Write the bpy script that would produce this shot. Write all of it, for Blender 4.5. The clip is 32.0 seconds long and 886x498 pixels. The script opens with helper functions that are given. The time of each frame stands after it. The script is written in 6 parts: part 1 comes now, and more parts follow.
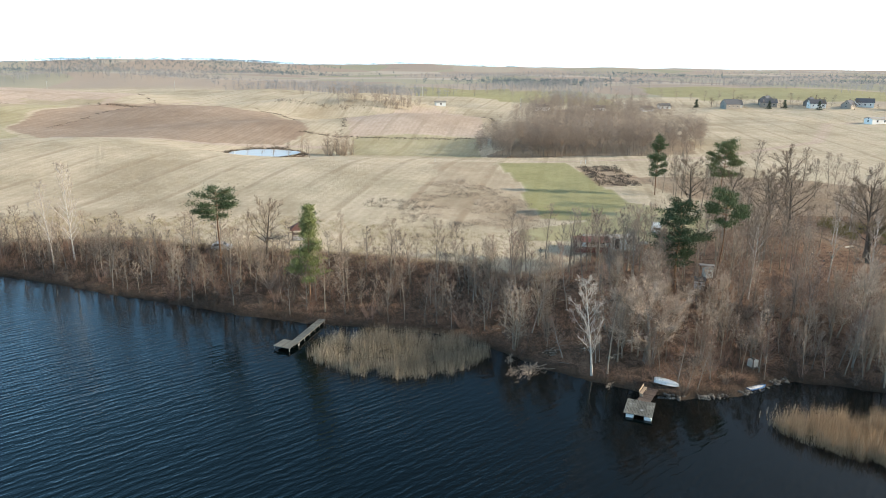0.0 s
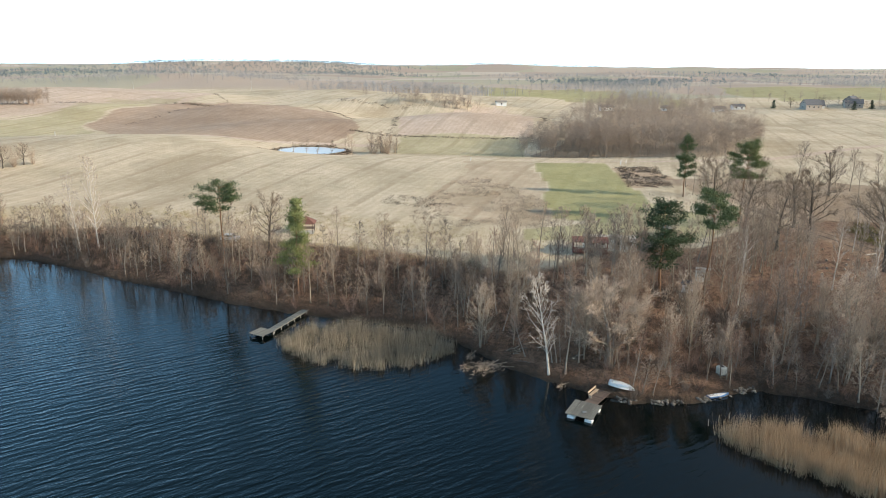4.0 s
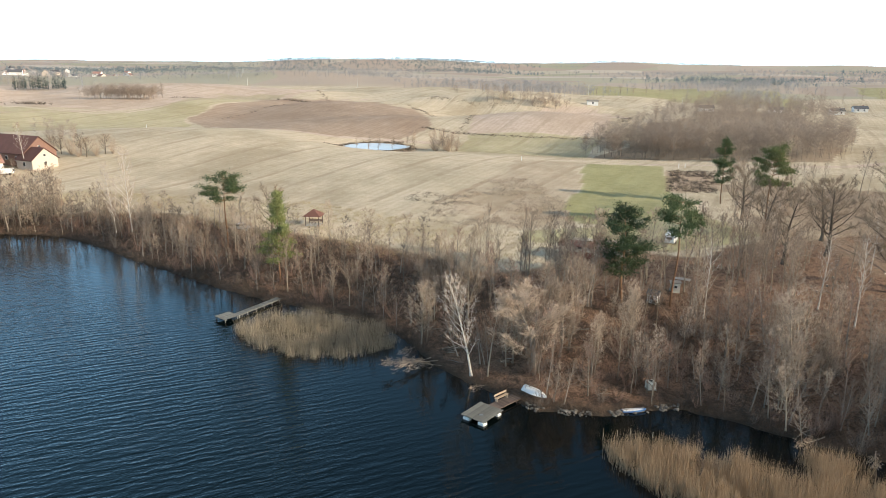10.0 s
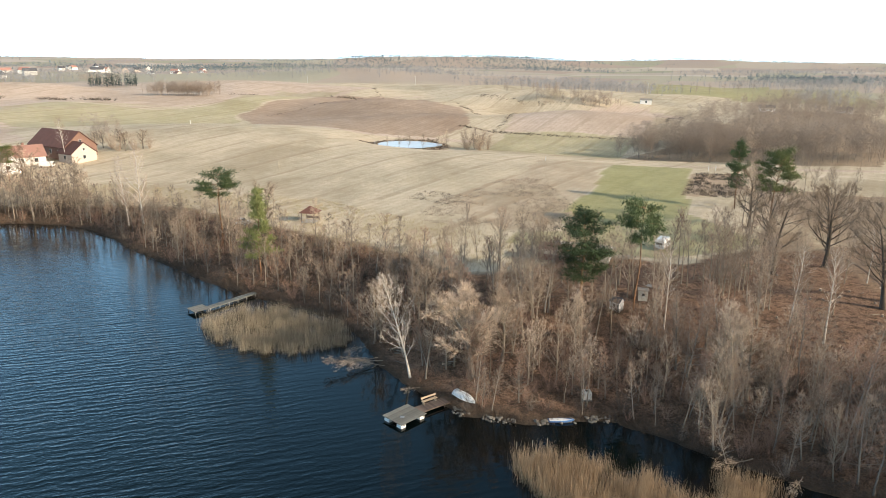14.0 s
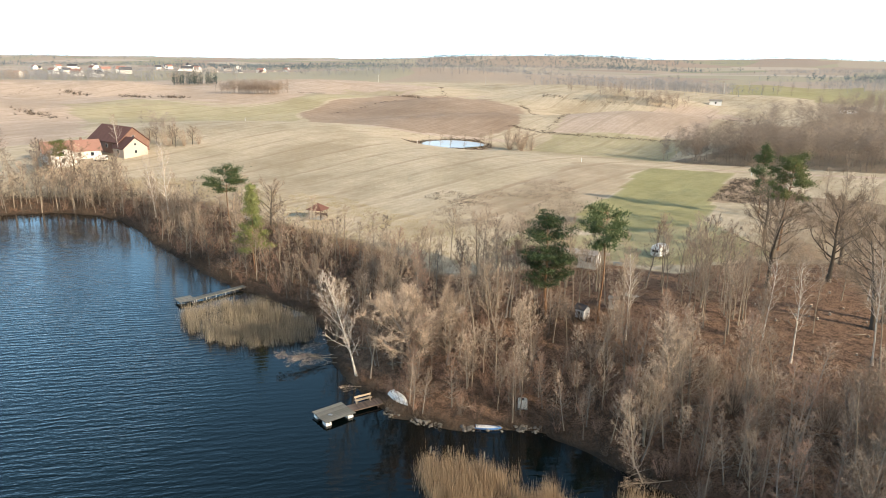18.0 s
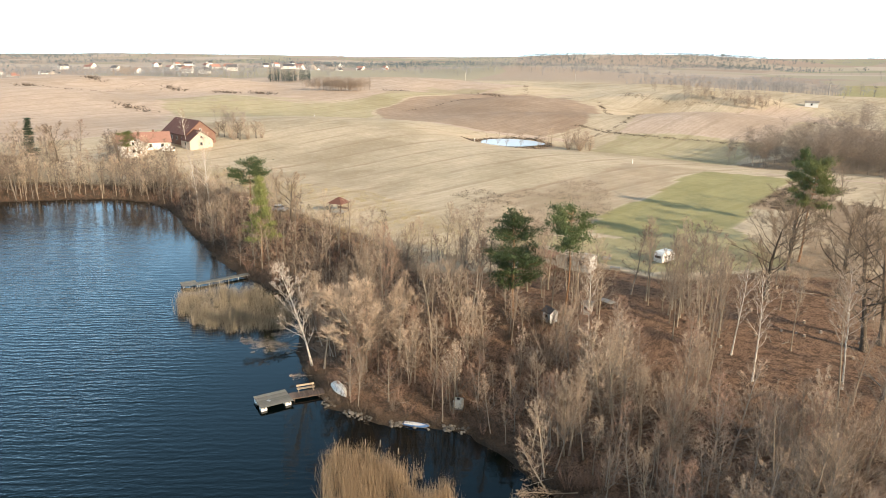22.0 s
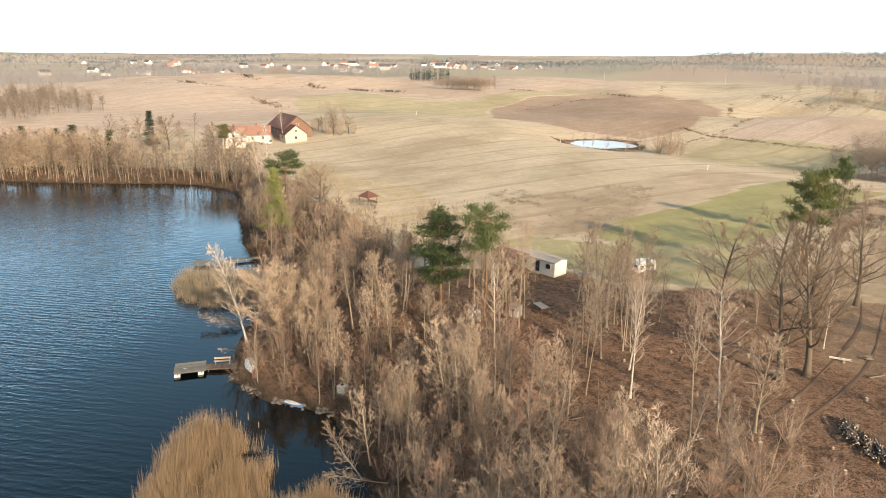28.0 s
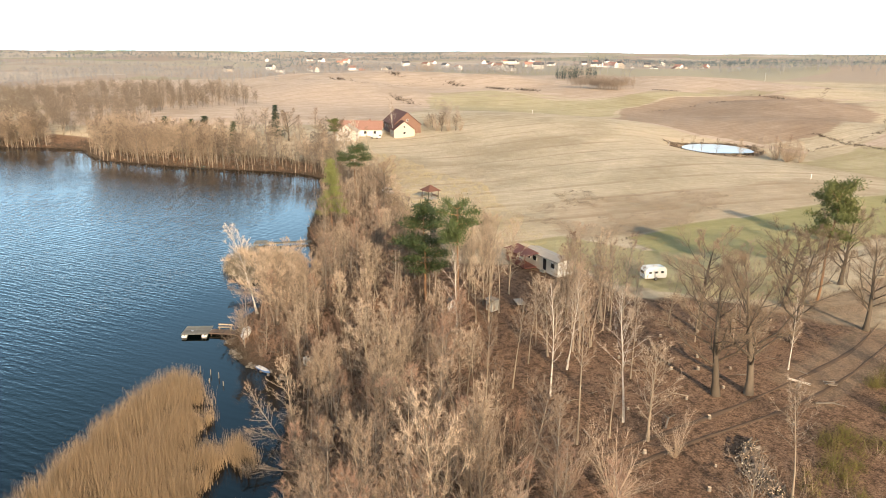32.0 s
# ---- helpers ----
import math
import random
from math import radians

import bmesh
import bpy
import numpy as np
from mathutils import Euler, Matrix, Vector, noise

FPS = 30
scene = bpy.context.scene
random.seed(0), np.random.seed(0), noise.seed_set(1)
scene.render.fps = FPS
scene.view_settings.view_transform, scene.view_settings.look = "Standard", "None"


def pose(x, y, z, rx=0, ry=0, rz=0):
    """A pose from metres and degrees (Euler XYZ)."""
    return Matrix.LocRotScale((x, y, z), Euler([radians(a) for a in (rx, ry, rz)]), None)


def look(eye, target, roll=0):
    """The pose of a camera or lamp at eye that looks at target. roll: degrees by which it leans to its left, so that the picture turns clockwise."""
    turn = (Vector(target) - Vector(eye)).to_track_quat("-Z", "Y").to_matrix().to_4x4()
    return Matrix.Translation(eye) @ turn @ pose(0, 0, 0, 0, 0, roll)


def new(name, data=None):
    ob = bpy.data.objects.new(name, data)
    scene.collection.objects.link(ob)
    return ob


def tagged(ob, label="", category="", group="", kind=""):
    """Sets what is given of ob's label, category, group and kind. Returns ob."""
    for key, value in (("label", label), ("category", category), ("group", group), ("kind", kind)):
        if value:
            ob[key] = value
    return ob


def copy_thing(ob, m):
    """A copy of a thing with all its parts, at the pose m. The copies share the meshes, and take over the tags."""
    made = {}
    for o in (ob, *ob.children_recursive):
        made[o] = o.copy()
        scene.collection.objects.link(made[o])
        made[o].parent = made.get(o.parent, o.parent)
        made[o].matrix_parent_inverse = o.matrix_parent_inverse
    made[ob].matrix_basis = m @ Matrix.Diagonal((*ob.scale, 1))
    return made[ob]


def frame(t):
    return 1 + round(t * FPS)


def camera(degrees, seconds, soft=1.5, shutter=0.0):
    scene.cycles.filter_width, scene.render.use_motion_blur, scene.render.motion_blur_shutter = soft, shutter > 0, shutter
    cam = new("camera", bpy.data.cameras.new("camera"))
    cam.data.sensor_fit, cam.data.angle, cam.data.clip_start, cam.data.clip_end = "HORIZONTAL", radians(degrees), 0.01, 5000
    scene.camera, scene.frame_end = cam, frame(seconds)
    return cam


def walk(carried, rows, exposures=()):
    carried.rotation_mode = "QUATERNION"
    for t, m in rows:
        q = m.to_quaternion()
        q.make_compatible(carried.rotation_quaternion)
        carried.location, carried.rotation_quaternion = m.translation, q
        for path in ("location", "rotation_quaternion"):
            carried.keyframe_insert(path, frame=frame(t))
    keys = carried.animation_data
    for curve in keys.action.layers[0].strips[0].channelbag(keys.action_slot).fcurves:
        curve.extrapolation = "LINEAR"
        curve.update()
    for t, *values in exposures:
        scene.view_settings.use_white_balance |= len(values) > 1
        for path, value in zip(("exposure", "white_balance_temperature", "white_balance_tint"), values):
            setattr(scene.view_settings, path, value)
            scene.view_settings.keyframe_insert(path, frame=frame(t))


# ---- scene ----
EXPOSURES = [(0, 0.5, 5750, 5.5), (9, 0.48, 5950, 7), (17, 0.54, 6200, 8.5), (25, 0.6, 6700, 10.5), (32, 0.57, 6900, 11.5)]
cam = camera(65.1, 32.0, 0.55)
PATH = [  # seconds, x, y, z, yaw, pitch, roll
    (0.0, 0.00, 0.00, 38.31, 0.00, -14.79, 0.65),
    (0.5, 2.08, -0.08, 38.22, 1.01, -14.79, 0.54),
    (1.0, 4.10, -0.16, 38.14, 1.99, -14.78, 0.45),
    (1.5, 6.08, -0.21, 38.07, 2.78, -14.77, 0.42),
    (2.0, 7.96, -0.22, 38.00, 3.59, -14.77, 0.41),
    (2.5, 9.77, -0.20, 37.95, 4.39, -14.78, 0.40),
    (3.0, 11.58, -0.15, 37.93, 5.20, -14.78, 0.39),
    (3.5, 13.43, -0.08, 37.93, 5.99, -14.79, 0.40),
    (4.0, 15.31, -0.00, 37.95, 6.75, -14.80, 0.40),
    (4.5, 17.23, 0.10, 37.98, 7.51, -14.81, 0.40),
    (5.0, 19.19, 0.21, 38.00, 8.29, -14.82, 0.39),
    (5.5, 21.17, 0.37, 38.02, 9.08, -14.82, 0.38),
    (6.0, 23.17, 0.56, 38.04, 9.93, -14.84, 0.39),
    (6.5, 25.17, 0.81, 38.05, 10.89, -14.87, 0.41),
    (7.0, 27.16, 1.13, 38.06, 11.85, -14.88, 0.40),
    (7.5, 29.15, 1.50, 38.09, 12.76, -14.90, 0.41),
    (8.0, 31.11, 1.93, 38.11, 13.60, -14.92, 0.43),
    (8.5, 33.04, 2.39, 38.14, 14.41, -14.93, 0.45),
    (9.0, 34.96, 2.88, 38.17, 15.20, -14.97, 0.44),
    (9.5, 36.87, 3.39, 38.22, 16.00, -14.99, 0.43),
    (10.0, 38.79, 3.95, 38.28, 16.75, -15.03, 0.46),
    (10.5, 40.68, 4.58, 38.34, 17.50, -15.07, 0.48),
    (11.0, 42.53, 5.26, 38.39, 18.26, -15.11, 0.49),
    (11.5, 44.35, 5.98, 38.42, 19.02, -15.14, 0.48),
    (12.0, 46.16, 6.73, 38.44, 19.76, -15.18, 0.48),
    (12.5, 47.99, 7.49, 38.49, 20.47, -15.22, 0.46),
    (13.0, 49.83, 8.26, 38.57, 21.14, -15.25, 0.45),
    (13.5, 51.69, 9.03, 38.65, 21.86, -15.26, 0.44),
    (14.0, 53.54, 9.81, 38.73, 22.62, -15.28, 0.43),
    (14.5, 55.36, 10.61, 38.81, 23.41, -15.29, 0.41),
    (15.0, 57.15, 11.46, 38.88, 24.19, -15.30, 0.40),
    (15.5, 58.94, 12.36, 38.93, 24.95, -15.31, 0.40),
    (16.0, 60.73, 13.30, 38.96, 25.67, -15.32, 0.41),
    (16.5, 62.55, 14.28, 38.97, 26.38, -15.34, 0.44),
    (17.0, 64.39, 15.30, 38.96, 27.13, -15.36, 0.42),
    (17.5, 66.25, 16.36, 38.96, 28.14, -15.38, 0.40),
    (18.0, 68.13, 17.45, 38.98, 29.55, -15.39, 0.39),
    (18.5, 70.04, 18.58, 39.00, 30.78, -15.41, 0.38),
    (19.0, 71.92, 19.74, 39.01, 31.91, -15.42, 0.39),
    (19.5, 73.77, 20.94, 38.99, 32.94, -15.43, 0.40),
    (20.0, 75.58, 22.17, 38.94, 34.00, -15.46, 0.41),
    (20.5, 77.37, 23.46, 38.87, 35.06, -15.47, 0.42),
    (21.0, 79.15, 24.78, 38.79, 36.12, -15.49, 0.45),
    (21.5, 80.93, 26.12, 38.74, 37.09, -15.53, 0.48),
    (22.0, 82.73, 27.49, 38.72, 37.95, -15.55, 0.47),
    (22.5, 84.57, 28.89, 38.72, 38.92, -15.58, 0.47),
    (23.0, 86.43, 30.35, 38.73, 39.89, -15.60, 0.45),
    (23.5, 88.29, 31.88, 38.74, 40.92, -15.61, 0.44),
    (24.0, 90.15, 33.45, 38.73, 41.96, -15.62, 0.42),
    (24.5, 92.02, 35.05, 38.72, 43.07, -15.64, 0.42),
    (25.0, 93.92, 36.68, 38.74, 44.23, -15.63, 0.38),
    (25.5, 95.85, 38.32, 38.78, 45.41, -15.62, 0.36),
    (26.0, 97.81, 40.00, 38.84, 46.59, -15.67, 0.36),
    (26.5, 99.80, 41.74, 38.88, 47.78, -15.71, 0.36),
    (27.0, 101.82, 43.54, 38.92, 48.98, -15.70, 0.37),
    (27.5, 103.86, 45.41, 38.95, 50.18, -15.68, 0.37),
    (28.0, 105.92, 47.34, 38.97, 51.42, -15.69, 0.34),
    (28.5, 107.97, 49.33, 38.98, 52.78, -15.70, 0.28),
    (29.0, 110.00, 51.41, 39.00, 54.21, -15.72, 0.25),
    (29.5, 112.04, 53.55, 39.05, 55.58, -15.74, 0.26),
    (30.0, 114.09, 55.74, 39.10, 57.08, -15.76, 0.28),
    (30.5, 116.14, 57.98, 39.14, 58.58, -15.79, 0.28),
    (31.0, 118.18, 60.33, 39.20, 60.10, -15.82, 0.29),
    (31.5, 120.19, 62.76, 39.29, 62.11, -15.85, 0.30),
    (32.0, 122.16, 65.29, 39.41, 64.95, -15.90, 0.34),
]
walk(cam, [(t, pose(x, y, z, 0, 0, yaw) @ pose(0, 0, 0, 90 + pitch) @ pose(0, 0, 0, 0, 0, roll))
           for t, x, y, z, yaw, pitch, roll in PATH], EXPOSURES)
# ---- the lie of the land ----
SHORE = [(-420, -160), (-300, -60), (-240, -20), (-216, 20), (-205, 42), (-194, 53), (-176, 55), (-160, 60), (-150, 70), (-138, 81),
         (-123, 98), (-112, 112), (-103, 120.5), (-92, 123.3), (-82, 122.3), (-70, 118.3), (-56, 112), (-45, 108), (-31, 102.7),
         (-20, 99.6), (-10, 98), (-1, 96), (6, 92), (11, 87), (14.3, 83.5), (19, 80.6), (24, 77.6), (28.5, 75.9), (35, 76.4),
         (39.5, 79), (44, 81.2), (49.5, 80), (55, 78), (60, 76.6), (67, 75.5), (80, 71), (100, 58), (128, 40), (180, 5), (320, -90)]
HILLS = [  # middle x, y, height, half widths and turn in degrees
    (-138, 236, 6.3, 60, 34, 12), (-66, 262, -3.6, 22, 18, 0), (-92, 270, -1.5, 14, 10, 0), (22, 282, -3.6, 55, 26, 0), (-15, 212, 1.3, 45, 30, 0),
    (-74, 480, 13, 46, 17, 8), (-252, 400, 7.0, 55, 36, 20), (-150, 405, 7.5, 48, 32, -10), (-105, 326, 4.5, 50, 20, 8), (-14, 352, 8.0, 44, 27, 0),
    (-62, 400, -3.0, 16, 50, 10), (-198, 420, -3.0, 18, 45, -10), (-175, 312, -2.0, 40, 14, 25), (150, 330, 3.0, 90, 60, 0),
    (-330, 520, 8.5, 90, 45, 15), (-420, 345, 8.0, 75, 32, 30), (-300, 300, 5.0, 55, 28, 40), (-520, 240, 8.0, 80, 40, 10), (-380, 215, 6.0, 60, 30, 15), (-150, 640, 3.0, 160, 80, 0),
    (-700, 700, 7.0, 220, 120, 30), (-420, 860, 6.0, 200, 90, 0), (90, 560, -2.5, 160, 70, 0), (-640, 330, 6.0, 120, 60, 0),
    (-1176, 2318, 24, 260, 150, 20), (-717, 2500, 26, 230, 150, 10), (-300, 2900, 14, 500, 150, 0), (700, 3000, 12, 600, 200, 0), (-2200, 1500, 16, 400, 300, 40), (-2300, 300, 16, 300, 500, 0)]


def shore_distance(x, y):
    """Metres from the shore line, more than nothing on land."""
    x, y = np.asarray(x, float), np.asarray(y, float)
    best, side = np.full(x.shape, 1e9), np.ones(x.shape)
    for (ax, ay), (bx, by) in zip(SHORE[:-1], SHORE[1:]):
        dx, dy = bx - ax, by - ay
        k = np.clip(((x - ax) * dx + (y - ay) * dy) / (dx * dx + dy * dy), 0, 1)
        d = np.hypot(x - ax - k * dx, y - ay - k * dy)
        turn = dx * (y - ay) - dy * (x - ax)
        near = d < best - 1e-6
        side = np.where(near, np.where(turn > 0, 1.0, -1.0), side)
        best = np.where(near, d, best)
    return best * side


def smooth(a, b, v):
    k = np.clip((v - a) / (b - a), 0, 1)
    return k * k * (3 - 2 * k)


def waves(x, y, size, seed):
    """A soft rolling relief between about -1 and 1."""
    out = 0
    for i in range(5):
        a, p = seed * 1.7 + i * 2.4, seed * 3.1 + i * 1.9
        out = out + np.sin((x * math.cos(a) + y * math.sin(a)) / size * (1 + 0.37 * i) + p) / (1 + 0.5 * i)
    return out / 2.2


def height(x, y):
    """The ground's height over the lake."""
    x, y = np.asarray(x, float), np.asarray(y, float)
    d = shore_distance(x, y)
    far = np.hypot(x, y - 100)
    steep = 26 + 14 * smooth(20, 70, x) * (1 - smooth(110, 160, y))
    bank = 5.2 * smooth(-3, steep, d) - 5.2 * smooth(-3, steep, 0.0) + 0.9 * smooth(20, 90, d)
    z = np.where(d < 0, np.maximum(0.22 * d, -2.5), 0.12 + bank)
    inland = smooth(15, 70, d)
    z = z + inland * (4.0 * smooth(300, 560, far) + 9 * smooth(900, 3000, far) + 13 * smooth(2400, 4300, far))
    for cx, cy, up, sx, sy, a in HILLS:
        c, s = math.cos(radians(a)), math.sin(radians(a))
        u, v = ((x - cx) * c + (y - cy) * s) / sx, ((y - cy) * c - (x - cx) * s) / sy
        z = z + inland * up * np.exp(-0.5 * (u * u + v * v))
    z = z + inland * (waves(x, y, 38, 1) * 0.4 * smooth(120, 300, far) + waves(x, y, 85, 6) * 2.1 * smooth(230, 420, far)
                      + waves(x, y, 150, 2) * 3.6 * smooth(380, 800, far)
                      + waves(x, y, 420, 3) * 6 * smooth(900, 2000, far))
    z = z + inland * (waves(x, y, 24, 12) * 1.5 * smooth(270, 380, far) + waves(x, y, 52, 14) * 2.4 * smooth(420, 620, far)) * (1 - smooth(900, 1400, far))
    basin = 1 - smooth(10, 21, np.hypot(x + 69, y - 266))
    z = z * (1 - basin) + 4.8 * basin
    return z + np.where(d > 0.5, waves(x, y, 1.9, 4) * 0.06 + waves(x, y, 5.5, 5) * 0.12, 0) * (1 - smooth(150, 400, far))


# ---- light ----
SUN_TURN, SUN_RISE = radians(-6), radians(21)  # the sun stands over +x, low in the afternoon
world = bpy.data.worlds.new("sky")
scene.world = world
world.use_nodes = True
wn = world.node_tree
sky = wn.nodes.new("ShaderNodeTexSky")
sky.sky_type, sky.sun_disc = "NISHITA", False
sky.sun_elevation, sky.sun_rotation = SUN_RISE, radians(90) - SUN_TURN
sky.air_density, sky.dust_density, sky.ozone_density, sky.altitude = 1.0, 1.0, 1.0, 100
sky_light = wn.nodes["Background"]
wn.links.new(sky.outputs[0], sky_light.inputs[0])
sky_light.inputs[1].default_value = 0.042
# thin high cloud: a pale veil over the blue, thicker towards the horizon
veil = wn.nodes.new("ShaderNodeBackground")
way = wn.nodes.new("ShaderNodeSeparateXYZ")
round_ = wn.nodes.new("ShaderNodeTexCoord")
wn.links.new(round_.outputs["Generated"], way.inputs[0])
cloud = wn.nodes.new("ShaderNodeValToRGB")
for p in (0.12, 0.3):
    cloud.color_ramp.elements.new(p)
for e, (p, c) in zip(cloud.color_ramp.elements, ((0.0, (0.36, 0.51, 0.62, 1)), (0.12, (0.2, 0.335, 0.45, 1)), (0.32, (0.07, 0.145, 0.215, 1)), (1.0, (0.018, 0.032, 0.045, 1)))):
    e.position, e.color = p, c
wn.links.new(way.outputs[2], cloud.inputs[0])
wn.links.new(cloud.outputs[0], veil.inputs[0])
veil.inputs[1].default_value = 0.52
away = wn.nodes.new("ShaderNodeMath")  # the veil is thicker away from the sun
away.operation = "SUBTRACT"
away.inputs[0].default_value = 1.0
wn.links.new(way.outputs[0], away.inputs[1])
square = wn.nodes.new("ShaderNodeMath")
square.operation = "POWER"
square.inputs[1].default_value = 2.0
wn.links.new(away.outputs[0], square.inputs[0])
lift = wn.nodes.new("ShaderNodeMath")
lift.operation = "MULTIPLY"
lift.inputs[1].default_value = 1.2
wn.links.new(square.outputs[0], lift.inputs[0])
wn.links.new(lift.outputs[0], veil.inputs[1])
both = wn.nodes.new("ShaderNodeAddShader")
wn.links.new(sky_light.outputs[0], both.inputs[0])
wn.links.new(veil.outputs[0], both.inputs[1])
mist = wn.nodes.new("ShaderNodeBackground")  # bright mist low on the horizon all round
low = wn.nodes.new("ShaderNodeMapRange")
low.inputs[1].default_value, low.inputs[2].default_value, low.inputs[3].default_value, low.inputs[4].default_value = 0.075, 0.105, 1.0, 0.0
wn.links.new(way.outputs[2], low.inputs[0])
glare = wn.nodes.new("ShaderNodeMath")  # brighter on the sun's side
glare.operation = "MULTIPLY_ADD"
wn.links.new(way.outputs[0], glare.inputs[0])
glare.inputs[1].default_value, glare.inputs[2].default_value = 0.65, 0.85
both_ways = wn.nodes.new("ShaderNodeMath")
both_ways.operation = "MULTIPLY"
wn.links.new(low.outputs[0], both_ways.inputs[0])
wn.links.new(glare.outputs[0], both_ways.inputs[1])
wn.links.new(both_ways.outputs[0], mist.inputs[1])
mist.inputs[0].default_value = (0.96, 0.98, 1.0, 1)
whole = wn.nodes.new("ShaderNodeAddShader")
wn.links.new(both.outputs[0], whole.inputs[0])
wn.links.new(mist.outputs[0], whole.inputs[1])
halo = wn.nodes.new("ShaderNodeBackground")  # thin cloud glows in a wide ring about the sun
halo.inputs[0].default_value = (1.0, 0.94, 0.86, 1)
near_sun = wn.nodes.new("ShaderNodeVectorMath")
near_sun.operation = "DOT_PRODUCT"
near_sun.inputs[1].default_value = (math.cos(SUN_TURN) * math.cos(SUN_RISE), math.sin(SUN_TURN) * math.cos(SUN_RISE), math.sin(SUN_RISE))
wn.links.new(round_.outputs["Generated"], near_sun.inputs[0])
for op, value in (("MAXIMUM", 0.0), ("POWER", 2.0), ("MULTIPLY", 0.85)):
    step_ = wn.nodes.new("ShaderNodeMath")
    step_.operation, step_.inputs[1].default_value = op, value
    wn.links.new(near_sun.outputs["Value"] if op == "MAXIMUM" else last_, step_.inputs[0])
    last_ = step_.outputs[0]
wn.links.new(last_, halo.inputs[1])
sum_ = wn.nodes.new("ShaderNodeAddShader")
wn.links.new(whole.outputs[0], sum_.inputs[0])
wn.links.new(halo.outputs[0], sum_.inputs[1])
wn.links.new(sum_.outputs[0], wn.nodes["World Output"].inputs[0])
sun = new("sun", bpy.data.lights.new("sun", "SUN"))
sun.data.energy, sun.data.angle, sun.data.color = 5.0, radians(0.6), (1.0, 0.8, 0.57)
sun.matrix_basis = look((0, 0, 0), (-math.cos(SUN_TURN) * math.cos(SUN_RISE), -math.sin(SUN_TURN) * math.cos(SUN_RISE), -math.sin(SUN_RISE)))

# ---- materials ----


def shader(name, rough=0.8, metal=0.0):
    m = bpy.data.materials.new(name)
    m.use_nodes = True
    b = m.node_tree.nodes["Principled BSDF"]
    b.inputs["Roughness"].default_value, b.inputs["Metallic"].default_value = rough, metal
    b.inputs["Specular IOR Level"].default_value = 0.25
    return m, m.node_tree, b


def node(tree, kind, **values):
    n = tree.nodes.new(kind)
    for key, value in values.items():
        n.inputs[key.replace("_", " ")].default_value = value
    return n


def noise_node(tree, vector, scale, detail=4.0, rough=0.6):
    n = node(tree, "ShaderNodeTexNoise", Scale=scale, Detail=detail, Roughness=rough)
    tree.links.new(vector, n.inputs["Vector"])
    return n.outputs["Fac"]


def ramp(tree, fac, stops):
    r = tree.nodes.new("ShaderNodeValToRGB")
    while len(r.color_ramp.elements) < len(stops):
        r.color_ramp.elements.new(0.5)
    for e, (p, c) in zip(r.color_ramp.elements, stops):
        e.position, e.color = p, (*c, 1)
    tree.links.new(fac, r.inputs["Fac"])
    return r.outputs["Color"]


def mix(tree, fac, a, b, blend="MIX"):
    m = tree.nodes.new("ShaderNodeMix")
    m.data_type, m.blend_type = "RGBA", blend
    for slot, v in ((0, fac), (6, a), (7, b)):
        if isinstance(v, bpy.types.NodeSocket):
            tree.links.new(v, m.inputs[slot])
        else:
            m.inputs[slot].default_value = v if slot == 0 else (*v, 1)
    return m.outputs[2]


def maths(tree, op, a, b=0.0):
    m = tree.nodes.new("ShaderNodeMath")
    m.operation = op
    for slot, v in ((0, a), (1, b)):
        if isinstance(v, bpy.types.NodeSocket):
            tree.links.new(v, m.inputs[slot])
        else:
            m.inputs[slot].default_value = v
    return m.outputs[0]


def bump(tree, b, fac, strength, depth):
    n = node(tree, "ShaderNodeBump", Strength=strength, Distance=depth)
    tree.links.new(fac, n.inputs["Height"])
    tree.links.new(n.outputs[0], b.inputs["Normal"])


def plain(name, dark, light, scale=3.0, fine=40.0, rough=0.8, metal=0.0, relief=0.02, vary=0.25, stretch=(1, 1, 1)):
    """A worn surface: two colours in large stains and fine grain, a little different from thing to thing."""
    m, t, b = shader(name, rough, metal)
    co = t.nodes.new("ShaderNodeTexCoord").outputs["Object"]
    mp = node(t, "ShaderNodeMapping", Scale=stretch)
    t.links.new(co, mp.inputs[0])
    big, small = noise_node(t, mp.outputs[0], scale), noise_node(t, mp.outputs[0], fine, 3)
    c = mix(t, maths(t, "ADD", maths(t, "MULTIPLY", big, 0.65), maths(t, "MULTIPLY", small, 0.35)), dark, light)
    if vary:
        info = t.nodes.new("ShaderNodeObjectInfo").outputs["Random"]
        h = t.nodes.new("ShaderNodeHueSaturation")
        t.links.new(maths(t, "ADD", maths(t, "MULTIPLY", info, 2 * vary), 1 - vary), h.inputs["Value"])
        t.links.new(c, h.inputs["Color"])
        c = h.outputs[0]
    t.links.new(c, b.inputs["Base Color"])
    bump(t, b, small, 0.6, relief)
    return m


